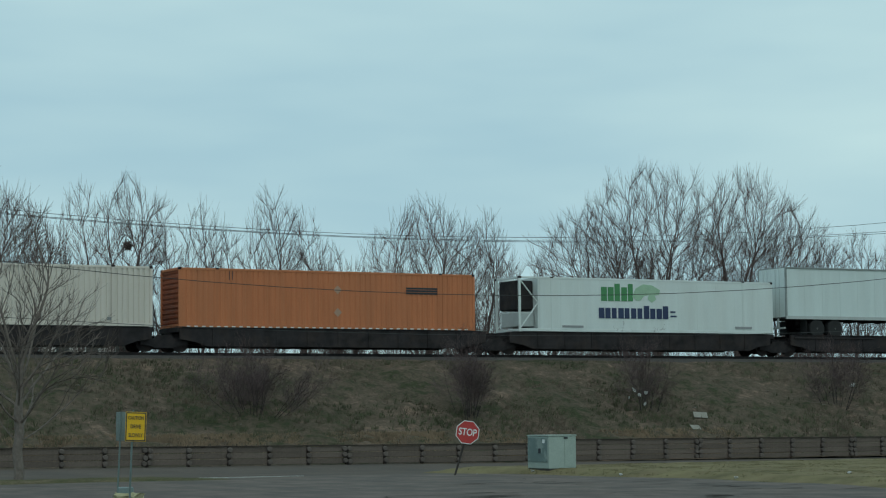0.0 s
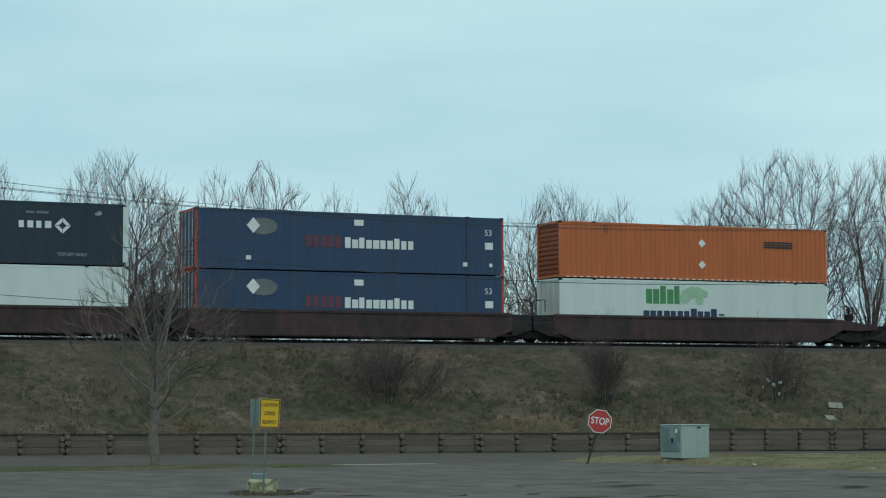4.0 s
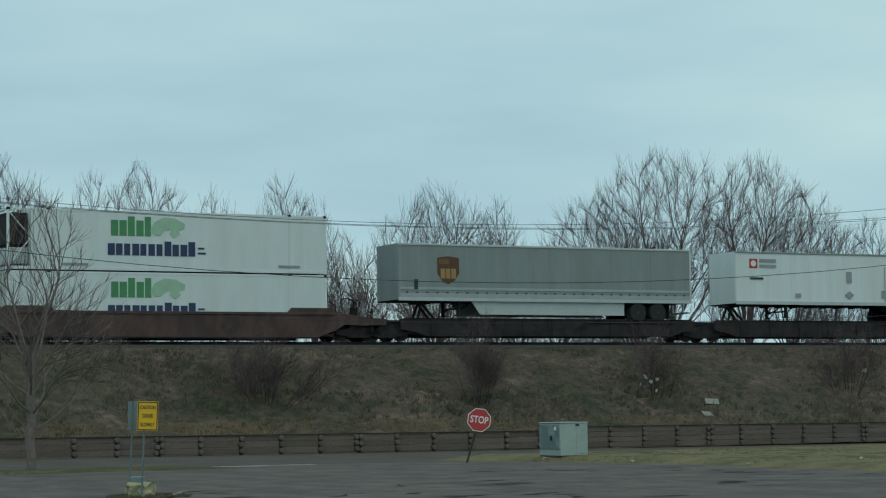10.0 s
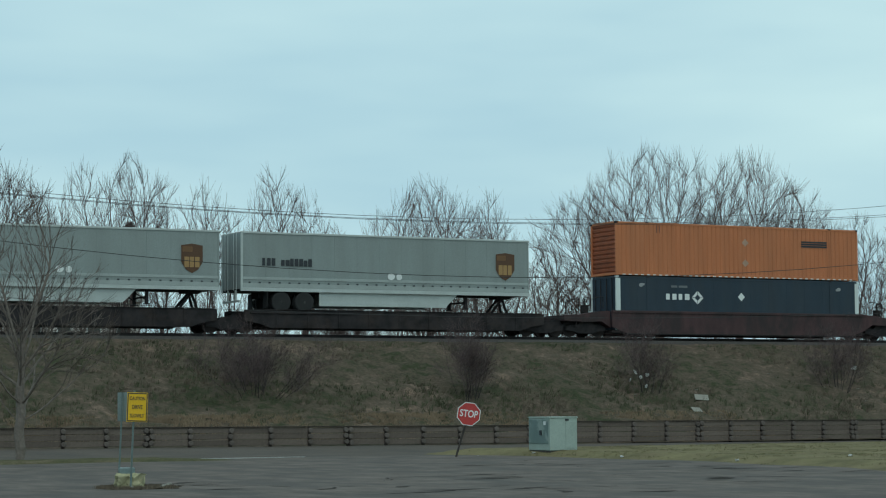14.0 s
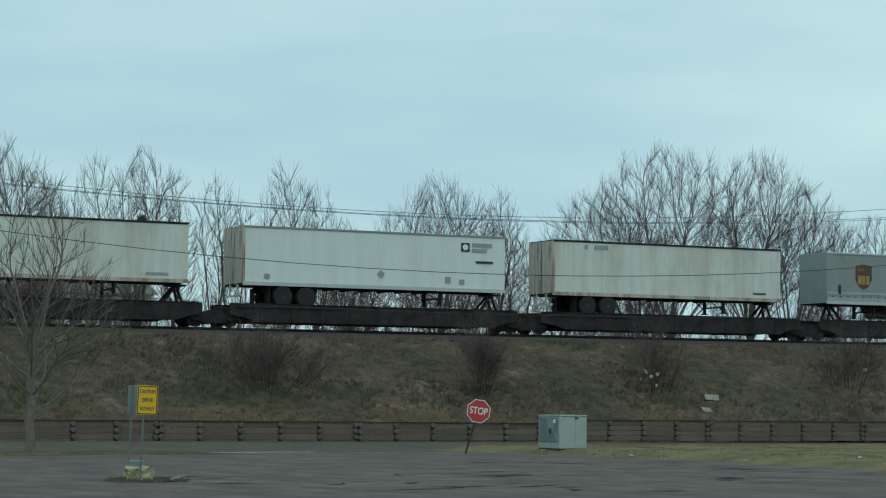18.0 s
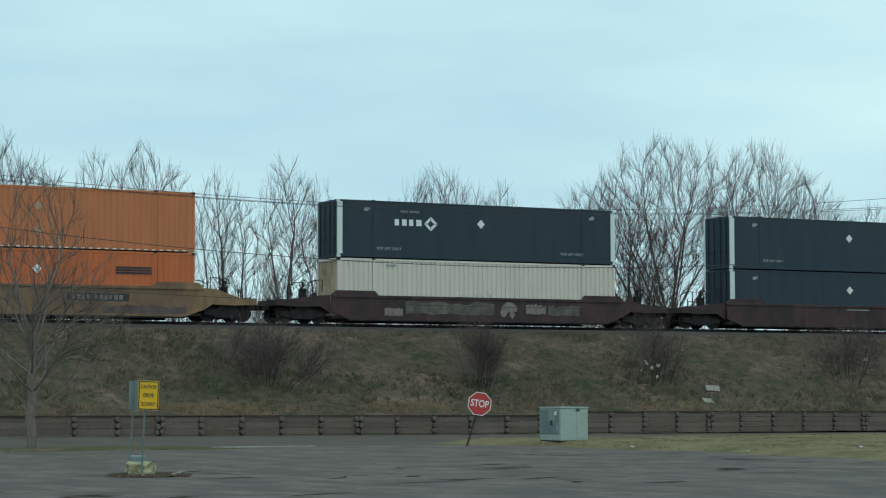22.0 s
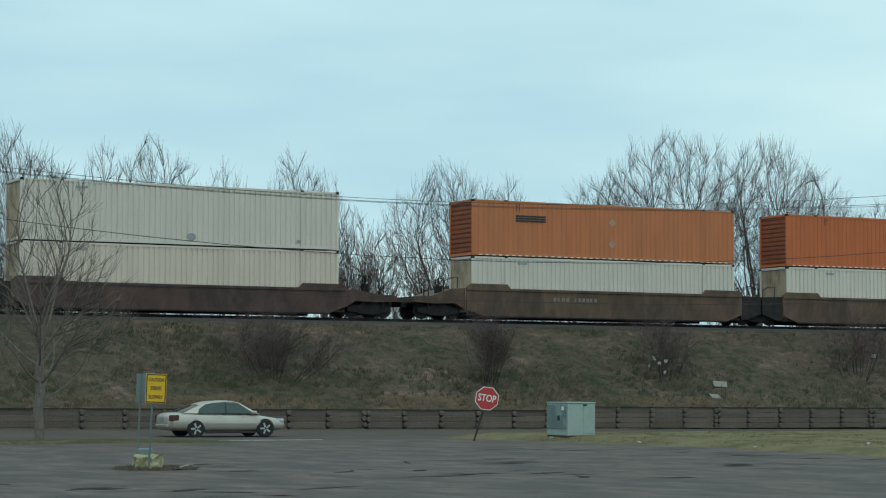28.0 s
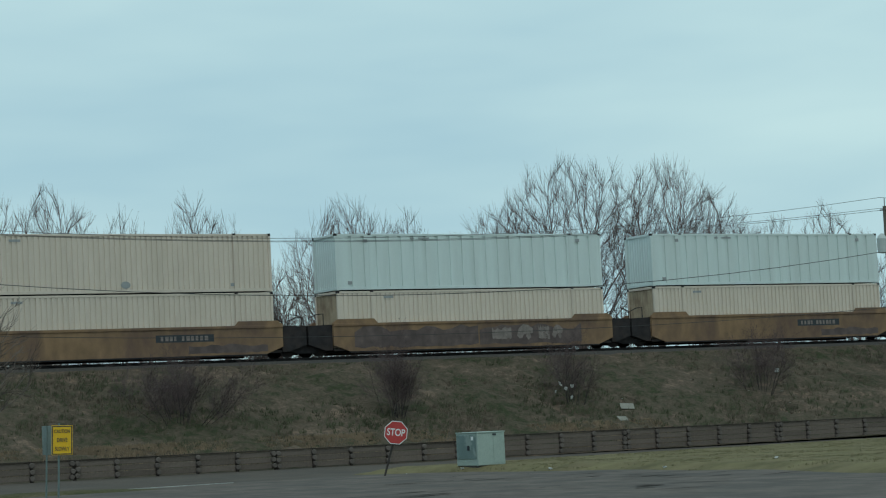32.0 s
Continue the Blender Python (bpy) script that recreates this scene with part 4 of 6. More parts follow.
# ---- the train ----
# A thing of the train stands at its own place along the train, and the train runs along +x.
LONG, HIGH, HALF = 16.15, 2.9, 1.295
CARRIED = []          # (thing, place along the train, height)


def travel(t):
    return 26.348 * t - 0.00716 * t * t


def corrugated(length, height, pitch, depth, y, sign):
    """A side or end panel pressed into upright ribs; sign is the outward direction."""
    bm = bmesh.new()
    n = int(round(length / pitch))
    p = length / n
    xs = []
    for i in range(n):
        x = -length / 2 + i * p
        xs += [(x, 0), (x + 0.50 * p, 0), (x + 0.58 * p, depth), (x + 0.90 * p, depth)]
    xs.append((length / 2, 0))
    a = [bm.verts.new((x, y - sign * d, 0)) for x, d in xs]
    b = [bm.verts.new((x, y - sign * d, height)) for x, d in xs]
    for i in range(len(xs) - 1):
        bm.faces.new((a[i], a[i + 1], b[i + 1], b[i]))
    return bm


MESHES = {}


def mesh_of(key, make, material, bevel=0.0):
    k = (key, material.name)
    if k not in MESHES:
        MESHES[k] = finish(make(), key.split(":")[0], material, bevel)
    return MESHES[k]


def marking(kind, x0, x1, z0, z1):
    """Flat painted marks on a side, in metres from its left end and foot."""
    bm = bmesh.new()

    def quad(pts):
        prism(bm, pts, -0.006, 0)
    w, h = x1 - x0, z1 - z0
    if kind == "bar":
        quad([(x0, z0), (x1, z0), (x1, z1), (x0, z1)])
    elif kind == "slats":
        for k in range(3):
            a = z0 + h * (k + 0.1) / 3
            quad([(x0, a), (x1, a), (x1, a + h * 0.24), (x0, a + h * 0.24)])
    elif kind == "dashes":
        for k in range(40):
            a = x0 + w * (k + 0.2) / 40
            quad([(a, z0), (a + w * 0.012, z0), (a + w * 0.012, z1), (a, z1)])
    elif kind == "diamond":
        xm, zm = (x0 + x1) / 2, (z0 + z1) / 2
        quad([(x0, zm), (xm, z0), (x1, zm), (xm, z1)])
    elif kind == "ring":
        xm, zm = (x0 + x1) / 2, (z0 + z1) / 2
        for cx, cz in ((1, 1), (-1, 1), (-1, -1), (1, -1)):
            quad([(xm + cx * w * 0.48, zm + cz * h * 0.02), (xm + cx * w * 0.02, zm + cz * h * 0.48), (xm + cx * w * 0.02, zm + cz * h * 0.22), (xm + cx * w * 0.22, zm + cz * h * 0.02)])
    elif kind == "oval":
        quad([((x0 + x1) / 2 + w / 2 * math.cos(k * math.pi / 8), (z0 + z1) / 2 + h / 2 * math.sin(k * math.pi / 8)) for k in range(16)])
    elif kind == "shield":
        quad([(x0, z1 - h * 0.06), (x0 + w * 0.5, z1), (x1, z1 - h * 0.06), (x1, z0 + h * 0.38), (x1 - w * 0.22, z0 + h * 0.12), (x0 + w * 0.5, z0), (x0 + w * 0.22, z0 + h * 0.12), (x0, z0 + h * 0.38)])
    elif kind == "swoosh":  # two curved strokes that taper to a point
        for (ax, az), (mx, mz), (ex, ez), wide in (((0.0, 0.36), (0.34, 0.80), (1.0, 1.0), 0.13), ((0.14, 0.0), (0.42, 0.42), (0.98, 0.66), 0.20), ((0.10, 0.40), (0.45, 0.62), (0.90, 0.78), 0.05)):
            upper, lower = [], []
            for k in range(9):
                u = k / 8
                px = (1 - u) ** 2 * ax + 2 * u * (1 - u) * mx + u * u * ex
                pz = (1 - u) ** 2 * az + 2 * u * (1 - u) * mz + u * u * ez
                half = wide * (1 - u) ** 0.7 * 0.5 * min(1.0, 0.25 + u * 4) + 0.004
                upper.append((x0 + w * (px - half * 0.45), z0 + h * (pz + half)))
                lower.append((x0 + w * (px + half * 0.45), z0 + h * (pz - half)))
            quad(lower + upper[::-1])
    elif kind == "dots":
        for k in range(30):
            a = x0 + w * (k + 0.4) / 30
            quad([(a, z0), (a + w * 0.007, z0), (a + w * 0.007, z1), (a, z1)])
    elif kind == "cloud":  # a ragged sprayed patch
        rg = random.Random(int(x0 * 131))
        n = 14
        quad([(x0 + w * k / n, z0 + h * rg.uniform(0, 0.12)) for k in range(n + 1)] + [(x1 - w * k / n, z1 - h * rg.uniform(0, 0.3)) for k in range(n + 1)])
    elif kind == "smear":  # one slanting sprayed stroke
        rg = random.Random(int(x0 * 977))
        lean = rg.uniform(-0.3, 0.3) * w
        n = 6
        left = [(x0 + w * rg.uniform(0, 0.3) + lean * k / n, z0 + h * k / n) for k in range(n + 1)]
        right = [(x1 - w * rg.uniform(0, 0.35) + lean * k / n, z0 + h * k / n) for k in range(n, -1, -1)]
        quad(right[::-1] + left[::-1])
    elif kind == "head":
        c = [(0, .3), (.12, .75), (.4, 1), (.72, .95), (1, .7), (.97, .45), (.8, .4), (.86, .2), (.7, 0), (.55, .2), (.6, .42), (.42, .35), (.3, .12), (.15, .1)]
        quad([(x0 + w * a, z0 + h * b) for a, b in c])
    else:  # a word of a company's name as a row of plain blocks: "block<count><slant>"
        count, slant = int(kind[5:-1]), 0.28 * h if kind[-1] == "s" else 0.0
        rg = random.Random(count)
        cell = (w - slant) / count
        for k in range(count):
            tall = h if kind[-1] in "su" else h * rg.choice((1.0, 0.80, 0.80, 0.80))
            a, b = x0 + k * cell, x0 + (k + (0.9 if slant else rg.choice((0.74, 0.80, 0.86)) if kind[-1] == "n" else rg.choice((0.58, 0.66, 0.74)))) * cell
            s = slant * tall / h
            quad([(a, z0), (b, z0), (b + s, z0 + tall), (a + s, z0 + tall)])
    return bm


def marks(parent, rows, left, foot, face):
    """rows: material, kind, then fractions of length and height."""
    long, high = parent["span"], parent["rise"]
    for order, (material, kind, a, b, c, d) in enumerate(rows):
        key = f"marking:{kind}{a}{b}{c}{d}{long}"
        put("marking", mesh_of(key, lambda: marking(kind, a * long, b * long, c * high, d * high), material), parent, (left, face - 0.003 * order, foot))


def ring_name(at, dia=0.5):
    return [(M_WHITE, "block4u", at, at + 0.10, 0.575, 0.685), (M_WHITE, "ring", at + 0.102, at + 0.150, 0.49, 0.75), (M_WHITE, "diamond", dia - 0.014, dia + 0.014, 0.57, 0.73),
            (M_GREY, "bar", 0.095, 0.11, 0.83, 0.87), (M_GREY, "bar", 0.90, 0.914, 0.80, 0.84), (M_FAINT, "bar", at + 0.02, at + 0.045, 0.80, 0.84), (M_FAINT, "bar", at + 0.05, at + 0.085, 0.80, 0.84), (M_GREY, "oval", 0.088, 0.104, 0.80, 0.87), (M_GREY, "oval", 0.905, 0.92, 0.80, 0.87)]


def name_bar(at, dots=M_WHITE):
    return [(M_DARK, "slats", at, at + 0.11, 0.62, 0.75), (dots, "diamond", 0.505, 0.533, 0.60, 0.75), (dots, "diamond", 0.505, 0.533, 0.21, 0.36), (M_WHITE, "dashes", 0.02, 0.98, 0.008, 0.026), (M_DARK, "bar", 0.16, 0.162, 0.80, 0.95), (M_DARK, "bar", 0.17, 0.172, 0.80, 0.95)]


GREEN_NAME = [(M_GREEN, "block5n", 0.31, 0.44, 0.58, 0.90), (M_PALEGREEN, "head", 0.43, 0.54, 0.56, 0.90), (M_NAVY, "block11n", 0.30, 0.575, 0.26, 0.50), (M_NAVY, "bar", 0.58, 0.605, 0.30, 0.33), (M_NAVY, "bar", 0.58, 0.60, 0.38, 0.41),
              (M_GREY, "bar", 0.16, 0.24, 0.08, 0.12), (M_GREY, "bar", 0.84, 0.91, 0.10, 0.14)]
BLUE_NAME = [(M_DULLRED, "block5u", 0.345, 0.465, 0.40, 0.60), (M_WHITE, "block10n", 0.47, 0.70, 0.40, 0.58), (M_FAINT, "oval", 0.165, 0.255, 0.58, 0.86), (M_WHITE, "diamond", 0.158, 0.20, 0.60, 0.86), (M_WHITE, "bar", 0.50, 0.53, 0.78, 0.88),
             (M_WHITE, "bar", 0.156, 0.172, 0.16, 0.23), (M_WHITE, "bar", 0.86, 0.875, 0.14, 0.21), (M_WHITE, "bar", 0.95, 0.96, 0.14, 0.2), (M_WHITE, "bar", 0.935, 0.962, 0.44, 0.56)]
BEIGE_MARKS = [(M_GREY, "bar", 0.165, 0.20, 0.865, 0.905), (M_GREY, "oval", 0.505, 0.535, 0.08, 0.2), (M_GREY, "bar", 0.86, 0.872, 0.10, 0.15), (M_GREY, "bar", 0.12, 0.13, 0.10, 0.15)]

STYLES = {
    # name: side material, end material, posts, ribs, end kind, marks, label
    "orange": (ORANGE, END_SHADED, ORANGE, 0.29, "ribs", name_bar(0.755), "orange corrugated steel shipping container"),
    "orange_left": (ORANGE_OLD, END_SHADED, ORANGE_OLD, 0.29, "ribs", name_bar(0.158, M_PALEORANGE), "faded orange corrugated steel shipping container"),
    "orange_door": (ORANGE_RED, END_SHADED, ORANGE_RED, 0.29, "doors", name_bar(0.143), "orange corrugated container with barred end doors"),
    "orange_faded": (ORANGE_OLD, END_SHADED, ORANGE_OLD, 0.29, "ribs", name_bar(0.755, M_PALEORANGE), "faded orange corrugated steel shipping container"),
    "beige": (BEIGE, BEIGE_END, BEIGE, 0.27, "plain", BEIGE_MARKS, "beige corrugated container with a rust-stained end"),
    "cream": (CREAM, BEIGE_END, CREAM, 0.27, "plain", BEIGE_MARKS, "cream corrugated steel shipping container"),
    "navy_left": (NAVY, NAVY, WHITE, 0, "doors", ring_name(0.195), "dark navy container with white corner posts"),
    "navy_right": (NAVY, NAVY, WHITE, 0, "doors", ring_name(0.68), "dark navy container with white corner posts"),
    "blue": (BLUE, BLUE, RED, 0.36, "doors", BLUE_NAME, "blue container with red corner posts and white lettering blocks"),
    "reefer": (WHITE, WHITE, WHITE, 0, "machine", GREEN_NAME, "white refrigerated container with green and navy name blocks"),
    "reefer_plain": (WHITE, WHITE, WHITE, 0, "machine", [(M_GREY, "bar", 0.04, 0.10, 0.70, 0.78), (M_GREY, "bar", 0.13, 0.16, 0.4, 0.5)], "plain white refrigerated container"),
    "reefer_turned": (WHITE, WHITE_DIRTY, WHITE, 0, "doors", GREEN_NAME, "white refrigerated container with green and navy name blocks"),
    "white_yellow": (CREAM, RUST_DOOR, WHITE, 0.31, "doors", [(M_YELLOW, "bar", 0.615, 0.83, 0.64, 0.86), (M_DARK, "block6u", 0.69, 0.79, 0.69, 0.80)], "white corrugated container with a yellow name panel"),
    "pale_plate": (WHITE_PALE, WHITE_PALE, WHITE_PALE, 0.72, "plain", [(M_GREY, "bar", 0.27, 0.285, 0.90, 0.93), (M_GREY, "bar", 0.30, 0.34, 0.90, 0.93), (M_GREY, "bar", 0.10, 0.115, 0.84, 0.9), (M_GREY, "bar", 0.90, 0.915, 0.84, 0.9), (M_GREY, "bar", 0.04, 0.055, 0.1, 0.16)], "pale bluish-white panelled container"),
}
BUILT = {}


def container(style, place, z):
    side, end, posts, ribs, end_kind, rows, label = STYLES[style]
    if style in BUILT:
        ob = copy_thing(BUILT[style], pose(place, TRACK_Y, z))
        CARRIED.append((ob, place, z))
        return ob
    ob = tagged(new("container"), label, "shipping container", group="containers on the train")
    ob["span"], ob["rise"] = LONG, HIGH
    ob.matrix_basis = pose(place, TRACK_Y, z)
    BUILT[style] = ob
    h = LONG / 2
    left = 1.15 if end_kind == "machine" else 0.0
    cut = LONG - 0.24 - left
    for sign in (-1, 1):
        if ribs:
            bm = corrugated(cut, HIGH - 0.30, ribs, 0.055 if style in ("beige", "cream", "white_yellow") else 0.012 if style == "blue" else 0.028, sign * (HALF - 0.008), sign) if ribs < 0.6 else panelled(cut, HIGH - 0.30, ribs, 0.11, 0.065, sign * (HALF - 0.008), sign)
            part("side_panel", bm, side, ob, at=(left / 2, 0, 0.17))
        else:
            part("side_panel", panelled(cut, HIGH - 0.30, 1.2, 0.012, 0.003, sign * (HALF - 0.010), sign), side, ob, at=(left / 2, 0, 0.17))
        part("bottom_rail", boxes((-h + 0.12, h - 0.12, sign * HALF - 0.05 * (sign > 0), sign * HALF + 0.05 * (sign < 0), 0.02, 0.17)), side, ob, bevel=0.008)
        part("top_rail", boxes((-h + 0.12, h - 0.12, sign * HALF - 0.05 * (sign > 0), sign * HALF + 0.05 * (sign < 0), HIGH - 0.13, HIGH - 0.02)), side, ob, bevel=0.008)
        for xs in (-1, 1):
            wide = 0.27 if style.startswith("navy") else 0.12
            bm = boxes(*[(a, b, sign * (HALF - 0.06) - 0.055, sign * (HALF - 0.06) + 0.055, 0.12, HIGH - 0.12) for a, b in (((-h, -h + wide),) if xs < 0 else ((h - wide, h),))])
            part("corner_post", bm, posts, ob, bevel=0.008)
            for zz in (0, HIGH - 0.12):
                part("corner_casting", boxes((xs * (h - 0.09) - 0.09, xs * (h - 0.09) + 0.09, sign * (HALF - 0.085) - 0.085, sign * (HALF - 0.085) + 0.085, zz, zz + 0.12)), STEEL if style.startswith("navy") is False and zz else posts, ob, bevel=0.01)
            # lifting posts at the forty-foot points
            part("lift_post", boxes((xs * 6.09 - 0.06, xs * 6.09 + 0.06, sign * (HALF + 0.001) - 0.006, sign * (HALF + 0.001) + 0.006, 0.02, HIGH - 0.02)), side, ob)
            part("lift_casting", boxes((xs * 6.09 - 0.09, xs * 6.09 + 0.09, sign * (HALF - 0.07) - 0.085, sign * (HALF - 0.07) + 0.085, HIGH - 0.08, HIGH + 0.005)), STEEL, ob, bevel=0.01)
    bm = boxes((-h + left + 0.1, h - 0.1, -HALF + 0.06, HALF - 0.06, HIGH - 0.09, HIGH - 0.05))
    for k in range(26):
        x = -h + left + 0.4 + k * (LONG - left - 0.8) / 25
        box(bm, x - 0.11, x + 0.11, -HALF + 0.15, HALF - 0.15, HIGH - 0.05, HIGH - 0.03)
    part("roof", bm, side, ob)
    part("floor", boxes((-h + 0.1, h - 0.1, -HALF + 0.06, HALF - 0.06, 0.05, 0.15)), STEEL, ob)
    for xs in (-1, 1):
        x = xs * (h - 0.05)
        if xs < 0 and end_kind == "machine":
            part("end_wall", boxes((-h + left, -h + left + 0.05, -HALF + 0.05, HALF - 0.05, 0.05, HIGH - 0.06)), side, ob)
            part("cooling_unit", boxes((-h + 0.12, -h + left - 0.02, -HALF + 0.50, HALF - 0.25, 1.15, HIGH - 0.2)), STEEL, ob, "black cooling unit", 0.05)
            part("fuel_tank", boxes((-h + 0.15, -h + left - 0.05, -HALF + 0.35, HALF - 0.35, 0.25, 1.05)), GREY_RAIL, ob, "pale unit housing", 0.05)
            bm = bmesh.new()
            for sign in (-1, 1):
                y = sign * (HALF - 0.05)
                rod(bm, (-h + 0.1, y, 0.2), (-h + left, y, 1.5), 0.035, sides=6)
                rod(bm, (-h + 0.1, y, HIGH - 0.2), (-h + left, y, 1.5), 0.035, sides=6)
                box(bm, -h + left - 0.02, -h + left + 0.1, y - 0.045, y + 0.045, 0.1, HIGH - 0.1)
            part("end_frame", bm, posts, ob)
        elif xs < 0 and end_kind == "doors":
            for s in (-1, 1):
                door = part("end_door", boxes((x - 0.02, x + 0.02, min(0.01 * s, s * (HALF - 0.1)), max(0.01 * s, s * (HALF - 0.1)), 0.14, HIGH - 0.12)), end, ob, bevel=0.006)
                for yy in (0.3, 0.85):
                    bm = bmesh.new()
                    rod(bm, (x - 0.05, s * yy, 0.1), (x - 0.05, s * yy, HIGH - 0.1), 0.022, sides=6)
                    part("lock_rod", bm, STEEL if end in (NAVY, END_SHADED) else GREY_RAIL, door, "steel lock rod")
                    part("lock_handle", boxes((x - 0.075, x - 0.02, s * yy - 0.07, s * yy + 0.07, 0.9, 1.0)), STEEL if end in (NAVY, END_SHADED) else GREY_RAIL, door)
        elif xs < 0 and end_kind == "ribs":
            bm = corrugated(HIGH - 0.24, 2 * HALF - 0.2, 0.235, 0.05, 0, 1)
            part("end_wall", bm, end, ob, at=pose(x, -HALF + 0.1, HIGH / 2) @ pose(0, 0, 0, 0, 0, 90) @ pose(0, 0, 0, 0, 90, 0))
        else:
            bm = corrugated(2 * HALF - 0.22, HIGH - 0.24, 0.24, 0.03, 0, -1 * xs)
            part("end_wall", bm, end, ob, at=pose(x, 0, 0.12, 0, 0, 90))
        for zz in ((0.02, 0.15), (HIGH - 0.13, HIGH - 0.01)):
            part("end_sill", boxes((x - 0.05, x + 0.05, -HALF + 0.17, HALF - 0.17, *zz)), side if style.startswith("navy") else posts, ob, bevel=0.006)
    marks(ob, rows, -h, 0.0, -HALF - 0.001)
    if style == "white_yellow":
        put("lettering", text_mesh("Intermodal", 0.62, M_DARK, bold=0.008), ob, pose(-h + 0.725 * LONG, -HALF - 0.004, 1.52, 90, 0, 0))
    if style.startswith("navy"):
        for at in (0.175, 0.835):
            put("lettering", text_mesh("TOP LIFT ONLY", 0.20, M_GREY, bold=0.004), ob, pose(-h + at * LONG, -HALF - 0.004, 0.47, 90, 0, 0))
    if style == "blue":
        put("lettering", text_mesh("53", 0.42, M_WHITE), ob, pose(-h + 0.947 * LONG, -HALF - 0.004, 2.1, 90, 0, 0))
    CARRIED.append((ob, place, z))
    return ob


# -- road trailers --
SHIELD_NAMED = [(M_BROWN, "shield", 0.876, 0.944, 0.26, 0.76), (M_BROWN_L, "bar", 0.880, 0.912, 0.62, 0.71), (M_GOLD, "block3n", 0.886, 0.936, 0.36, 0.58), (M_DARK, "block3u", 0.068, 0.115, 0.42, 0.55), (M_DARK, "block7n", 0.13, 0.235, 0.42, 0.55), (M_WHITE, "oval", 0.49, 0.515, 0.22, 0.34), (M_WHITE, "oval", 0.52, 0.54, 0.22, 0.33)]
SHIELD_RIGHT = [(M_BROWN, "shield", 0.876, 0.94, 0.26, 0.76), (M_BROWN_L, "bar", 0.880, 0.910, 0.62, 0.71), (M_GOLD, "block3n", 0.886, 0.932, 0.36, 0.58)]
SHIELD_LEFT = [(M_BROWN, "shield", 0.126, 0.196, 0.28, 0.78), (M_BROWN_L, "bar", 0.130, 0.162, 0.64, 0.73), (M_GOLD, "block3n", 0.136, 0.188, 0.38, 0.60), (M_DARK, "bar", 0.05, 0.062, 0.18, 0.36)]
STRIPE_NAME = [(M_BRONZE, "swoosh", 0.318, 0.475, 0.27, 0.87), (M_NAVY, "block5s", 0.438, 0.713, 0.46, 0.81), (M_NAVY, "bar", 0.43, 0.70, 0.395, 0.41), (M_NAVY, "bar", 0.45, 0.70, 0.36, 0.37), (M_GREY, "oval", 0.51, 0.525, 0.18, 0.28), (M_GREY, "bar", 0.955, 0.967, 0.12, 0.18)]
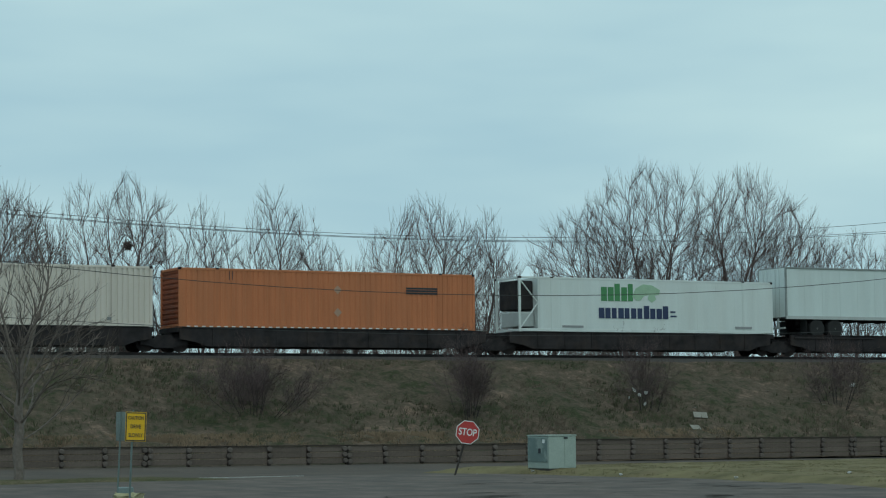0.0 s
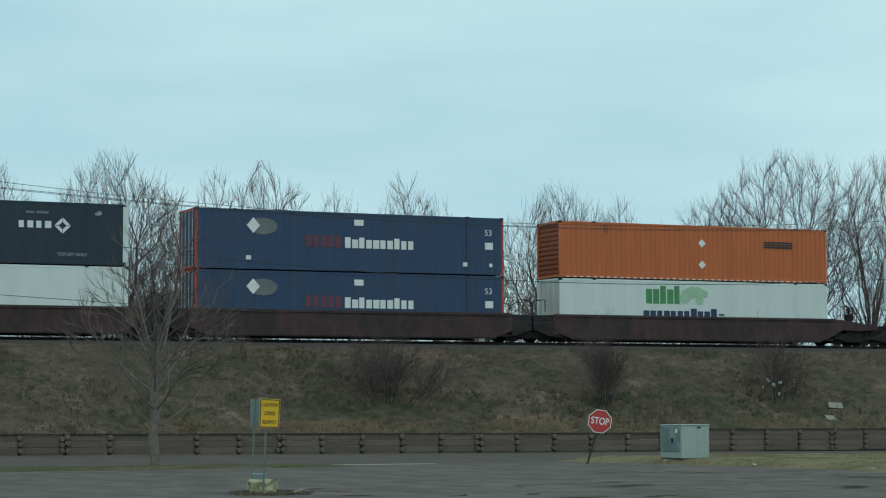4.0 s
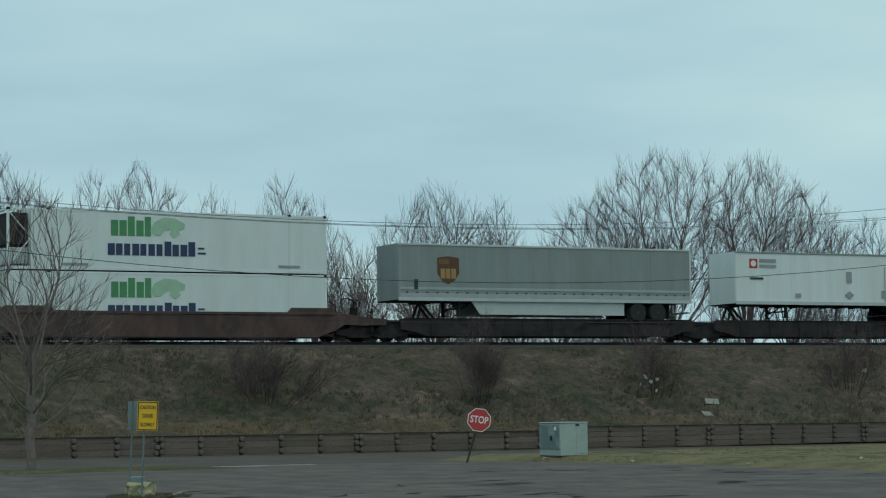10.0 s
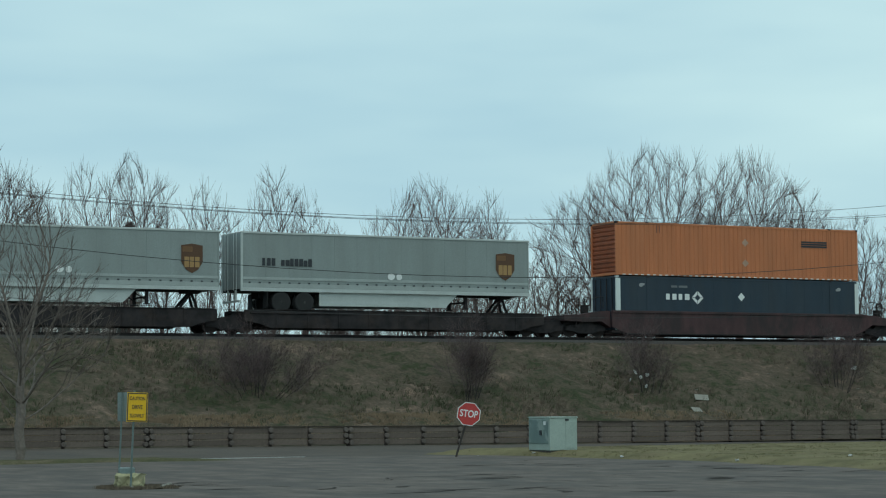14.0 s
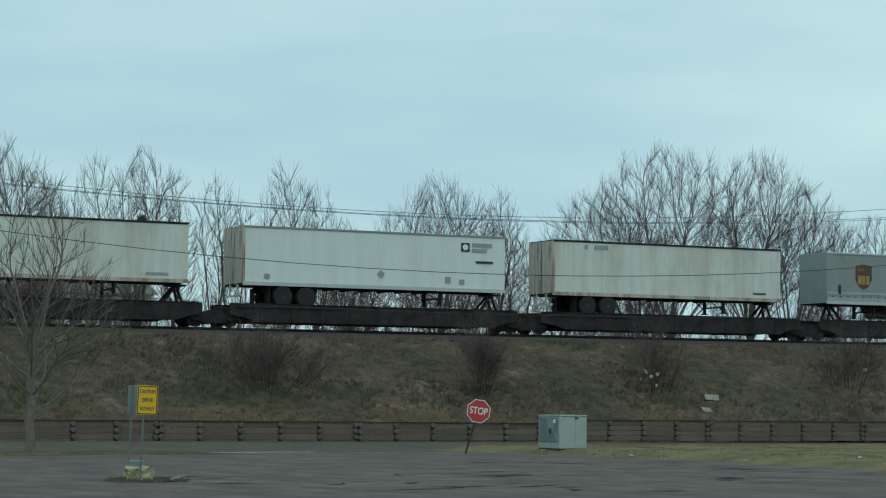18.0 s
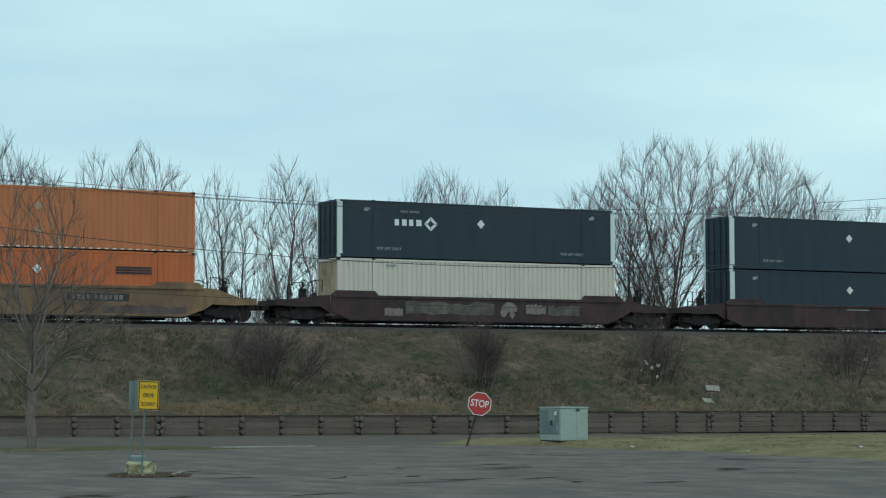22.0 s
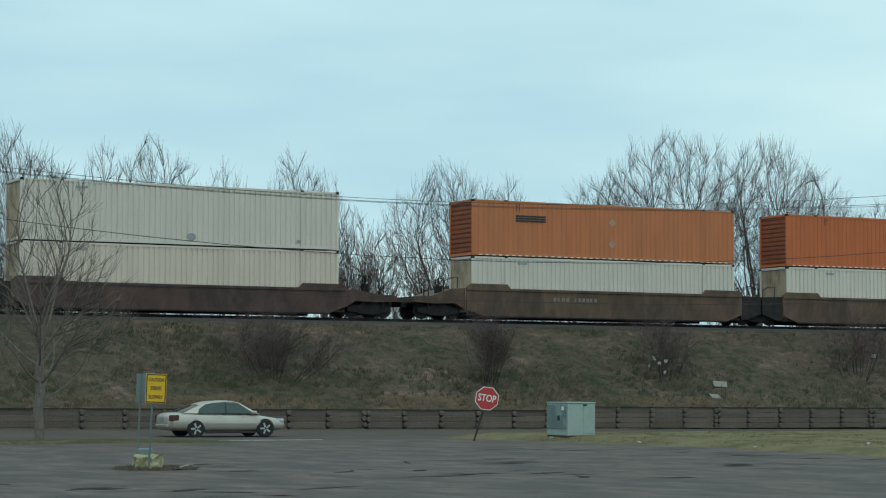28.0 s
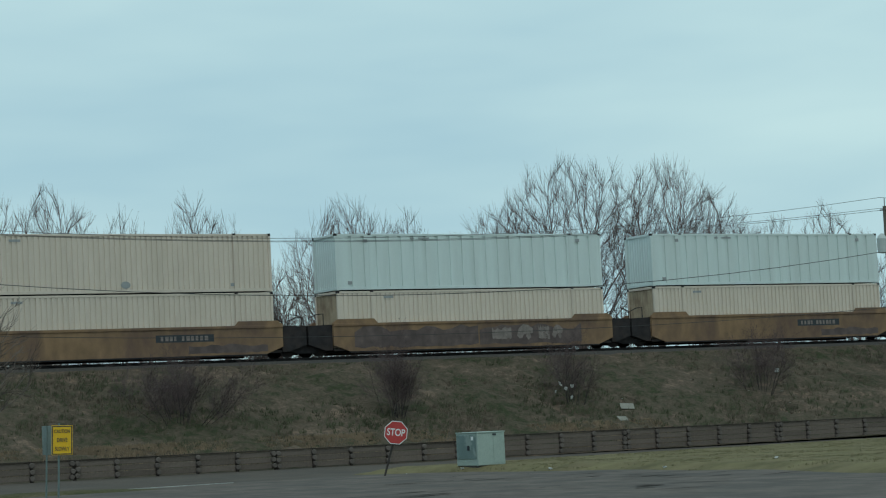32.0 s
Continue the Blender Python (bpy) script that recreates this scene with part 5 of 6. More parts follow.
TSTYLES = {
    # length, nose on which side, side, end, top rail, skirt, marks, label
    "striped": (LONG, 1, WHITE, RUST_DOOR, GREY_RAIL, True, STRIPE_NAME, "white box trailer with navy name blocks and bronze stripes"),
    "grey_freight": (LONG, 1, GREY, GREY, GREY_RAIL, True, SHIELD_NAMED, "grey-green box trailer with a brown and gold shield"),
    "grey_right": (LONG, 1, GREY, GREY, GREY_RAIL, True, SHIELD_RIGHT, "grey-green box trailer with a brown and gold shield"),
    "grey_left": (LONG, -1, GREY, GREY, GREY_RAIL, True, SHIELD_LEFT, "grey-green box trailer with a brown and gold shield"),
    "grey_short": (14.7, -1, GREY, GREY, GREY, False, SHIELD_LEFT, "shorter grey-green box trailer with a brown and gold shield"),
    "grey_long": (17.6, -1, GREY, GREY, GREY_RAIL, True, SHIELD_LEFT, "long grey-green box trailer with a rounded nose"),
    "white_plain": (LONG, -1, WHITE, WHITE, GREY_RAIL, False, [(M_DARK, "slats", 0.095, 0.175, 0.80, 0.90), (M_GREY, "diamond", 0.455, 0.485, 0.08, 0.22), (M_GREY, "diamond", 0.49, 0.52, 0.08, 0.22), (M_GREY, "bar", 0.38, 0.40, 0.12, 0.2), (M_DARK, "bar", 0.97, 0.982, 0.06, 0.12)], "clean white box trailer with a framed name panel"),
    "white_first": (LONG, 1, WHITE_PALE, WHITE, GREY_RAIL, False, [], "plain pale white box trailer"),
    "white_carrier": (LONG, 1, WHITE, RUST_DOOR, GREY_RAIL, False, [(M_NAVY, "block8u", 0.753, 0.941, 0.55, 0.785), (M_NAVY, "bar", 0.755, 0.941, 0.835, 0.865), (M_NAVY, "bar", 0.70, 0.941, 0.475, 0.50), (M_NAVY, "block2n", 0.70, 0.748, 0.56, 0.70)] + [(M_NAVY, "oval", a, a + 0.011, 0.385, 0.44) for a in (0.703, 0.757, 0.775, 0.912, 0.932)] + [(M_GREEN, "bar", 0.03, 0.16, 0.12, 0.18)], "white box trailer with large navy name blocks"),
    "dirty": (14.63, 1, WHITE_DIRTY, RUST_DOOR, STEEL, False, [(M_GREY, "diamond", 0.56, 0.58, 0.14, 0.26), (M_GREY, "bar", 0.50, 0.52, 0.14, 0.22), (M_DARK, "bar", 0.87, 0.93, 0.11, 0.15)], "dirty white box trailer with rusty ribbed doors"),
    "dirty_plain": (14.55, 1, WHITE_DIRTY, RUST_DOOR, STEEL, False, [(M_GREY, "bar", 0.13, 0.145, 0.84, 0.92), (M_GREY, "bar", 0.17, 0.23, 0.84, 0.92), (M_DARK, "bar", 0.87, 0.93, 0.11, 0.14)], "dirty white box trailer with rusty ribbed doors"),
    "square_left": (14.8, -1, WHITE, WHITE, GREY_RAIL, False, [(M_RED, "bar", 0.064, 0.10, 0.68, 0.86), (M_WHITE, "oval", 0.07, 0.094, 0.71, 0.83), (M_GREY, "bar", 0.108, 0.185, 0.79, 0.86), (M_GREY, "bar", 0.108, 0.185, 0.69, 0.75), (M_DARK, "bar", 0.065, 0.125, 0.46, 0.50), (M_GREY, "bar", 0.51, 0.535, 0.42, 0.64), (M_GREY, "diamond", 0.50, 0.545, 0.10, 0.26), (M_GREY, "bar", 0.675, 0.70, 0.12, 0.28), (M_GREY, "bar", 0.69, 0.694, 0.05, 0.75), (M_GREY, "bar", 0.27, 0.295, 0.12, 0.2)], "white box trailer with a red square emblem"),
    "square_right": (14.53, 1, WHITE, RUST_DOOR, STEEL, False, [(M_DARK, "bar", 0.822, 0.856, 0.70, 0.86), (M_WHITE, "oval", 0.828, 0.85, 0.725, 0.835), (M_GREY, "bar", 0.865, 0.945, 0.79, 0.86), (M_GREY, "bar", 0.865, 0.925, 0.70, 0.76), (M_DARK, "bar", 0.88, 0.95, 0.50, 0.54), (M_GREY, "diamond", 0.495, 0.525, 0.18, 0.32), (M_GREY, "bar", 0.075, 0.095, 0.10, 0.18), (M_GREY, "bar", 0.76, 0.78, 0.13, 0.24), (M_GREY, "bar", 0.815, 0.835, 0.12, 0.2)], "white box trailer with a dark square emblem"),
    "tan": (14.46, 1, WHITE_DIRTY, RUST_DOOR, STEEL, False, [(M_DARK, "bar", 0.09, 0.106, 0.20, 0.27), (M_WHITE, "bar", 0.093, 0.103, 0.21, 0.26), (M_GREY, "bar", 0.85, 0.93, 0.10, 0.14)], "cream-stained box trailer with rusty ribbed doors"),
}
DECK = 1.06          # top of a spine car's platform over the rails


def wheel_meshes():
    bm = bmesh.new()
    lathe(bm, [(0.30, -0.13), (0.46, -0.13), (0.51, -0.09), (0.51, 0.09), (0.46, 0.13), (0.30, 0.13)], sides=22)
    tyre = finish(bm, "tyre", TYRE)
    bm = bmesh.new()
    lathe(bm, [(0.06, -0.13), (0.12, -0.12), (0.14, -0.05), (0.22, -0.03), (0.25, -0.10), (0.30, -0.12), (0.30, 0.1)], sides=18)
    return tyre, finish(bm, "rim", RIM)


TYRE_ME, RIM_ME = wheel_meshes()


def trailer(style, place):
    long, nose, side, end, rail, skirt, rows, label = TSTYLES[style]
    z = RAIL + DECK
    if style in BUILT:
        ob = copy_thing(BUILT[style], pose(place, TRACK_Y, z))
        CARRIED.append((ob, place, z))
        return ob
    ob = tagged(new("box_trailer"), label, "trailer", group="trailers on the train")
    ob["span"], ob["rise"] = long, 2.86
    ob.matrix_basis = pose(place, TRACK_Y, z)
    BUILT[style] = ob
    h, z0, z1 = long / 2, 1.08, 3.94
    ribbed = side is WHITE_DIRTY
    rail = TOP_RAIL if side in (WHITE, WHITE_PALE) else rail
    for s in (-1, 1):
        bm = panelled(long - 0.12, z1 - z0 - 0.18, 0.61, 0.045, -0.014, s * (HALF - 0.014), s) if ribbed else panelled(long - 0.12, z1 - z0 - 0.18, 1.22, 0.010, 0.006, s * (HALF - 0.012), s)
        part("side_panel", bm, side, ob, at=(0, 0, z0 + 0.1))
        bm = boxes((-h, h, s * (HALF + 0.005) - 0.02, s * (HALF + 0.005) + 0.02, z0 - 0.06, z0 + 0.12))
        part("bottom_rail", bm, GREY_RAIL if side is not WHITE_DIRTY else RUST_DOOR, ob)
        part("top_rail", boxes((-h, h, s * (HALF + 0.004) - 0.02, s * (HALF + 0.004) + 0.02, z1 - 0.10, z1)), rail, ob, bevel=0.008)
    part("roof", boxes((-h + 0.02, h - 0.02, -HALF + 0.02, HALF - 0.02, z1 - 0.04, z1 - 0.01)), rail, ob)
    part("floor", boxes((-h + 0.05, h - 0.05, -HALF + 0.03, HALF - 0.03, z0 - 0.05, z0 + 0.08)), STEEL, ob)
    for xs in (-1, 1):
        x = xs * (h - 0.03)
        if xs == nose:
            bm = boxes((x - 0.03, x + 0.03, -HALF + 0.10, HALF - 0.10, z0, z1 - 0.02))
            part("nose_wall", bm, side, ob)
            for s in (-1, 1):
                bm = bmesh.new()
                rod(bm, (x - xs * 0.07, s * (HALF - 0.10), z0), (x - xs * 0.07, s * (HALF - 0.10), z1 - 0.01), 0.10, sides=12)
                part("nose_corner", bm, side, ob)
        else:
            for s in (-1, 1):
                if end is RUST_DOOR:
                    bm = corrugated(HALF - 0.06, z1 - z0 - 0.12, 0.40, 0.05, 0, 1)
                    door = part("rear_door", bm, end, ob, at=pose(x, s * HALF / 2, z0 + 0.06) @ pose(0, 0, 0, 0, 0, -90))
                else:
                    door = part("rear_door", boxes((x - 0.02, x + 0.02, min(0.01 * s, s * (HALF - 0.05)), max(0.01 * s, s * (HALF - 0.05)), z0 + 0.06, z1 - 0.06)), end, ob)
                undo = door.matrix_basis.inverted()
                for yy in (0.38, 0.75):
                    bm = bmesh.new()
                    rod(bm, (x + xs * 0.07, s * yy, z0), (x + xs * 0.07, s * yy, z1 - 0.05), 0.018, sides=6)
                    part("lock_rod", bm, GREY_RAIL, door, "galvanised lock rod", at=undo)
                part("corner_post", boxes((x - 0.05, x + 0.06, s * (HALF - 0.03) - 0.04, s * (HALF - 0.03) + 0.04, z0 - 0.06, z1)), rail if end is not RUST_DOOR else end, ob, bevel=0.008)
            bm = boxes((x - 0.05, x + 0.05, -1.1, 1.1, 0.48, 0.58))
            for s in (-1, 1):
                box(bm, x - 0.04, x + 0.04, s * 0.5 - 0.05, s * 0.5 + 0.05, 0.58, z0)
            part("bumper_guard", bm, GREY_RAIL, ob, "bare steel bumper guard")
    # running gear
    rear = -nose * (h - 2.75)
    bm = boxes((rear - 1.5, rear + 1.5, -0.55, -0.42, 0.72, z0 - 0.05), (rear - 1.5, rear + 1.5, 0.42, 0.55, 0.72, z0 - 0.05))
    for ax in (-0.62, 0.62):
        rod(bm, (rear + ax, -1.1, 0.51), (rear + ax, 1.1, 0.51), 0.07, sides=8)
        box(bm, rear + ax - 0.35, rear + ax + 0.35, -0.56, -0.40, 0.5, 0.74)
    part("bogie_frame", bm, STEEL, ob)
    for ax in (-0.62, 0.62):
        for y in (-1.16, -0.85, 0.85, 1.16):
            wheel = put("wheel", TYRE_ME, ob, (rear + ax, y, 0.51))
            put("rim", RIM_ME, wheel)
    for s in (-1, 1):
        part("mud_flap", boxes((rear - nose * 1.35 - 0.01, rear - nose * 1.35 + 0.01, s * 0.98 - 0.3, s * 0.98 + 0.3, 0.2, 0.98)), TYRE, ob)
    legs = nose * (h - 3.6)
    for s in (-1, 1):
        bm = boxes((legs - 0.07, legs + 0.07, s * 0.9 - 0.07, s * 0.9 + 0.07, 0.35, z0), (legs - 0.14, legs + 0.14, s * 0.9 - 0.14, s * 0.9 + 0.14, 0.30, 0.36))
        rod(bm, (legs, s * 0.9, 0.5), (legs - nose * 0.9, s * 0.6, z0), 0.03, sides=6)
        part("landing_leg", bm, STEEL, ob)
    part("cross_brace", boxes((legs - 0.03, legs + 0.03, -0.9, 0.9, 0.62, 0.70)), STEEL, ob)
    if skirt:
        a, b = sorted((rear + nose * 1.45, nose * (h - 4.2)))
        for s in (-1, 1):
            bm = bmesh.new()
            lo = 0.34
            slope = [(a, z0 - 0.05), (a, lo), (b - 0.7, lo + 0.02), (b, z0 - 0.05)] if nose > 0 else [(a, z0 - 0.05), (a + 0.5, lo), (b, lo), (b, z0 - 0.05)]
            prism(bm, slope, s * (HALF - 0.12) - 0.012, s * (HALF - 0.12) + 0.012)
            part("side_skirt", bm, GREY_RAIL, ob)
    else:
        for k in range(8):
            x = -h * 0.55 + k * h * 0.14
            part("cross_member", boxes((x - 0.03, x + 0.03, -1.2, 1.2, z0 - 0.14, z0 - 0.052)), STEEL, ob)
    if side is GREY:
        for s in (-1, 1):
            part("side_band", boxes((-h + 0.1, h - 0.1, s * (HALF + 0.002) - 0.008, s * (HALF + 0.002) + 0.008, z0 + 0.50, z0 + 0.63)), GREY_BAND, ob, "pale reflective band", 0.004)
            part("side_band", boxes((-h + 0.1, h - 0.1, s * (HALF + 0.002) - 0.008, s * (HALF + 0.002) + 0.008, z0 + 0.13, z0 + 0.33)), GREY_BAND, ob, "pale reflective band", 0.004)
        rows = list(rows) + [(M_DARK, "dots", 0.01, 0.99, 0.115, 0.138)]
    marks(ob, rows, -h, z0, -HALF - 0.0115 if side is GREY else -HALF - 0.006)
    CARRIED.append((ob, place, z))
    return ob


# -- railway cars --
def truck_meshes():
    bm = bmesh.new()
    prism(bm, [(-1.2, 0.36), (-1.2, 0.58), (-0.5, 0.66), (-0.35, 0.82), (0.35, 0.82), (0.5, 0.66), (1.2, 0.58), (1.2, 0.36), (0.75, 0.30), (0.45, 0.20), (-0.45, 0.20), (-0.75, 0.30)], -0.07, 0.07)
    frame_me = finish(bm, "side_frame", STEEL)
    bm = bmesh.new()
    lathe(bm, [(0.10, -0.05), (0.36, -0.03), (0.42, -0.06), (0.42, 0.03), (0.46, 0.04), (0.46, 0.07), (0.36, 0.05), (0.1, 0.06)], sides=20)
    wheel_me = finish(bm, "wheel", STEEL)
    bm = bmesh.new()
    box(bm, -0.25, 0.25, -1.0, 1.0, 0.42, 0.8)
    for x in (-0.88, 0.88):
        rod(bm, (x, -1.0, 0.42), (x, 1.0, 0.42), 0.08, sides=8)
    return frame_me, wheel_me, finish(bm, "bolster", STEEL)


FRAME_ME, RWHEEL_ME, BOLSTER_ME = truck_meshes()


def truck(parent, x):
    t = put("truck", BOLSTER_ME, parent, (x, 0, 0))
    for s in (-1, 1):
        put("side_frame", FRAME_ME, t, (0, s * 1.0, 0))
        for ax in (-0.88, 0.88):
            put("wheel", RWHEEL_ME, t, pose(ax, s * 0.75, 0.46, 0, 0, 0 if s > 0 else 180))


def spine_car(place, left, right, hitch, first, last):
    """One platform of an articulated spine car, from left to right of place; hitch: which side the trailer's nose is on, 0 for a container."""
    car = tagged(new("spine_car"), "grimy black articulated spine car platform", "railway car", group="spine cars of the train")
    car.matrix_basis = pose(place, TRACK_Y, RAIL)
    bm = bmesh.new()
    prism(bm, [(left + 0.5, 0.94), (left + 0.5, 0.55), (left + 1.3, 0.45), (left + 2.6, 0.30), (right - 2.6, 0.30), (right - 1.3, 0.45), (right - 0.5, 0.55), (right - 0.5, 0.94)], -0.32, 0.32)
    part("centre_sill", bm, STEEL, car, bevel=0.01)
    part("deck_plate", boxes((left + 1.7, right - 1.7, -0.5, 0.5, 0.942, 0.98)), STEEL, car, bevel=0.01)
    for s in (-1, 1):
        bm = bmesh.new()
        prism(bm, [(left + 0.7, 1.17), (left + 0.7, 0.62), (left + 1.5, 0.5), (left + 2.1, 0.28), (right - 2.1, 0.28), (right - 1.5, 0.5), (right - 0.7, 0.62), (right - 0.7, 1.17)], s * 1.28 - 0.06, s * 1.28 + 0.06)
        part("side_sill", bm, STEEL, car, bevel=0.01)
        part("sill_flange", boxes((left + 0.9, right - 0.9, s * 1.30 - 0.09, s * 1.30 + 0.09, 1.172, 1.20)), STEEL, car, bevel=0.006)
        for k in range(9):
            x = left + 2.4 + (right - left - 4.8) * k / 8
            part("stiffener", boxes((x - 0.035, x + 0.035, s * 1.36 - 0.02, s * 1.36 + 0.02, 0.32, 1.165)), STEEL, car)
    n = 7
    for k in range(n):
        x = left + 2.2 + (right - left - 4.4) * k / (n - 1)
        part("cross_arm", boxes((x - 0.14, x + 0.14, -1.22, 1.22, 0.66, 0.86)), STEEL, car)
    if hitch:
        rear = -hitch * (8.07 - 2.75)
        a, b = sorted((rear - hitch * 2.3, rear + hitch * 3.2))
        for s in (-1, 1):
            part("wheel_deck", boxes((a, b, s * 0.98 - 0.42, s * 0.98 + 0.42, 0.98, 1.055)), STEEL, car, bevel=0.01)
        kx = hitch * 7.0
        bm = bmesh.new()
        for s in (-1, 1):
            rod(bm, (kx - hitch * 0.9, s * 0.35, 0.95), (kx, s * 0.2, 2.0), 0.07, sides=6)
            rod(bm, (kx + hitch * 0.35, s * 0.35, 0.95), (kx, s * 0.2, 2.0), 0.07, sides=6)
        box(bm, kx - 0.4, kx + 0.4, -0.45, 0.45, 1.96, 2.06)
        part("hitch_stand", bm, STEEL, car)
    else:
        for x in (-7.9, -6.1, 6.1, 7.9):
            part("container_saddle", boxes((x - 0.25, x + 0.25, -1.28, 1.28, 0.96, 1.19)), STEEL, car, bevel=0.02)
    truck(car, left)
    if first:
        truck(car, right - 0.6)
        part("coupler", boxes((right, right + 0.9, -0.13, 0.13, 0.62, 0.9)), STEEL, car, bevel=0.03)
    if last:
        part("coupler", boxes((left - 2.0, left - 0.3, -0.13, 0.13, 0.62, 0.9)), STEEL, car, bevel=0.03)
    CARRIED.append((car, place, RAIL))


def well_car(place, left, right, paint, spray, ribs, guides):
    """One well of a double-stack car; left and right: 'end' for an outer end, else the distance to the shared truck."""
    car = tagged(new("well_car"), "grimy " + {"maroon": "maroon", "brown": "brown", "tan": "tan", "yellow": "yellow"}[paint.name.split("_")[0]] + " double-stack well car with weathered sides", "railway car", group="well cars of the train")
    car.matrix_basis = pose(place, TRACK_Y, RAIL)
    e = 8.45
    lip = 1.50 if paint in (YELLOW_CAR, TAN_CAR) else 1.29
    for s in (-1, 1):
        y = s * 1.42
        bm = bmesh.new()
        prism(bm, [(-e, 0.55), (-e + 0.9, 0.22), (e - 0.9, 0.22), (e, 0.55), (e, lip), (-e, lip)], y - 0.05, y + 0.05)
        if ribs:
            for k in range(18):
                x = -e + 0.7 + k * (2 * e - 1.4) / 17
                box(bm, x - 0.05, x + 0.05, y + s * 0.05 - 0.04, y + s * 0.05 + 0.04, 0.24, lip)
        side = part("side_sill", bm, paint, car)
        part("top_chord", boxes((-e, e, y - 0.10, y + 0.10, lip + 0.002, lip + 0.14)), paint, car, bevel=0.012)
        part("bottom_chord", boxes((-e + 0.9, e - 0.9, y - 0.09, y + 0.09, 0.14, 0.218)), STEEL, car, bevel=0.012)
        for xs in (-1, 1) if guides else ():
            bm = bmesh.new()
            up = 0.15 if ribs else 0.22
            prism(bm, [(xs * 5.9, lip + 0.142), (xs * 6.1, lip + 0.142 + up), (xs * 8.2, lip + 0.142 + up), (xs * 8.5, lip + 0.142)], y - 0.05, y + 0.05)
            part("guide_plate", bm, paint, car)
    for xs, kind in ((-1, left), (1, right)):
        far = 11.3 if kind == "end" else kind
        bm = bmesh.new()
        if kind != "end":
            prism(bm, [(xs * 8.46, 0.30), (xs * 8.46, lip + 0.1), (xs * (far - 0.06), lip + 0.06), (xs * (far - 0.06), 0.62), (xs * (far - 1.0), 0.30)], -1.36, 1.36)
        else:
            prism(bm, [(xs * 8.46, 0.5), (xs * 8.46, lip + 0.12), (xs * 9.2, lip + 0.08), (xs * (far - 0.9), 1.18), (xs * far, 1.15), (xs * far, 0.86), (xs * (far - 1.2), 0.80), (xs * 9.0, 0.84)], -1.30, 1.30)
        part("end_platform", bm, paint if kind == "end" else STEEL, car, bevel=0.0)
        for s in (-1, 1):
            bar = [(Vector(p), 0.03) for p in ((xs * 8.9, s * 1.27, 1.55), (xs * 8.9, s * 1.27, 2.15), (xs * 9.3, s * 1.27, 2.12), (xs * 9.7, s * 1.27, 1.95), (xs * 9.7, s * 1.27, 1.35))]
            put("grab_rail", tubes("grab_rail", [bar], [6], STEEL), car)
        if kind == "end":
            part("brake_box", boxes((xs * 9.75 - 0.16, xs * 9.75 + 0.16, -0.95, -0.62, 1.2, 1.72), (xs * 9.75 - 0.05, xs * 9.75 + 0.05, -0.82, -0.76, 1.72, 2.05)), STEEL, car, bevel=0.02)
            bm = bmesh.new()
            rim = [Vector((xs * 9.75 + 0.25 * math.cos(k * math.pi / 6), -1.0, 1.88 + 0.25 * math.sin(k * math.pi / 6))) for k in range(12)]
            for k in range(12):
                rod(bm, rim[k], rim[(k + 1) % 12], 0.022, sides=5)
            for k in (0, 2, 4):
                rod(bm, rim[k], rim[k + 6], 0.016, sides=5)
            rod(bm, (xs * 9.75, -1.0, 1.88), (xs * 9.75, -0.78, 1.88), 0.02, sides=6)
            part("brake_wheel", bm, STEEL, car)
            bm = bmesh.new()
            for k in range(4):
                box(bm, xs * 10.55 - 0.02, xs * 10.55 + 0.02, -1.25, -0.75, 0.55 + 0.3 * k, 0.59 + 0.3 * k)
            for yy in (-1.25, -0.75):
                box(bm, xs * 10.55 - 0.02, xs * 10.55 + 0.02, yy - 0.02, yy + 0.02, 0.5, 1.65)
            part("ladder", bm, STEEL, car)
        if kind == "end":
            truck(car, xs * 9.85)
            part("coupler", boxes((min(xs * 11.2, xs * 12.1), max(xs * 11.2, xs * 12.1), -0.13, 0.13, 0.62, 0.9)), STEEL, car, bevel=0.03)
        elif xs < 0:
            truck(car, xs * kind)
    part("well_floor", boxes((-8.4, 8.4, -1.36, 1.36, 0.26, 0.38)), STEEL, car)
    for material, kind, a, b, c, d in spray:
        name = "spray_paint" if material in (PURPLE, PALE_SPRAY, SPRAY_GREEN) else "marking"
        pieces = [(kind, a, b, c, d)]
        if kind.startswith("block"):
            rg = random.Random(kind + str(place))
            n = int(kind[5:-1])
            pieces = [("smear" if d - c > 0.3 else "bar", a + (b - a) * k / n, a + (b - a) * (k + rg.uniform(0.45, 0.8)) / n, c, d - (d - c) * (0 if kind[-1] == "u" else rg.uniform(0, 0.3))) for k in range(n)]
        for kind, p, q, c, d in pieces:
            bm = marking(kind, p * 2 * e - e, q * 2 * e - e, 0.3 + c * (lip - 0.3), 0.3 + d * (lip - 0.3))
            part(name, bm, material, car, at=(0, -1.472 - (0.045 if ribs else 0) - (0.005 if material is PALE_SPRAY else 0), 0))
    CARRIED.append((car, place, RAIL))


SPINE = [(79.96, "T", "white_first"), (62.9, "C", "reefer"), (44.15, "C", "orange_faded"), (26.68, "C", "cream"), (9.05, "T", "striped"), (-8.34, "T", "grey_freight"), (-26.11, "T", "white_plain"), None,
         (-108.22, "T", "grey_right"), (-126.73, "T", "striped"), (-148.9, "T", "grey_short"), (-165.54, "T", "dirty"), (-187.61, "T", "square_left"), (-206.74, "T", "grey_long"), None,
         (-320.19, "T", "grey_freight"), (-337.44, "T", "grey_freight"), (-354.58, "T", "white_carrier"), (-372.07, "T", "grey_right"), (-390.12, "T", "grey_left"), (-408.58, "T", "dirty_plain"), (-425.98, "T", "square_right"),
         (-443.29, "T", "tan"), (-461.39, "T", "striped"), (-479.32, "T", "grey_left"), None]
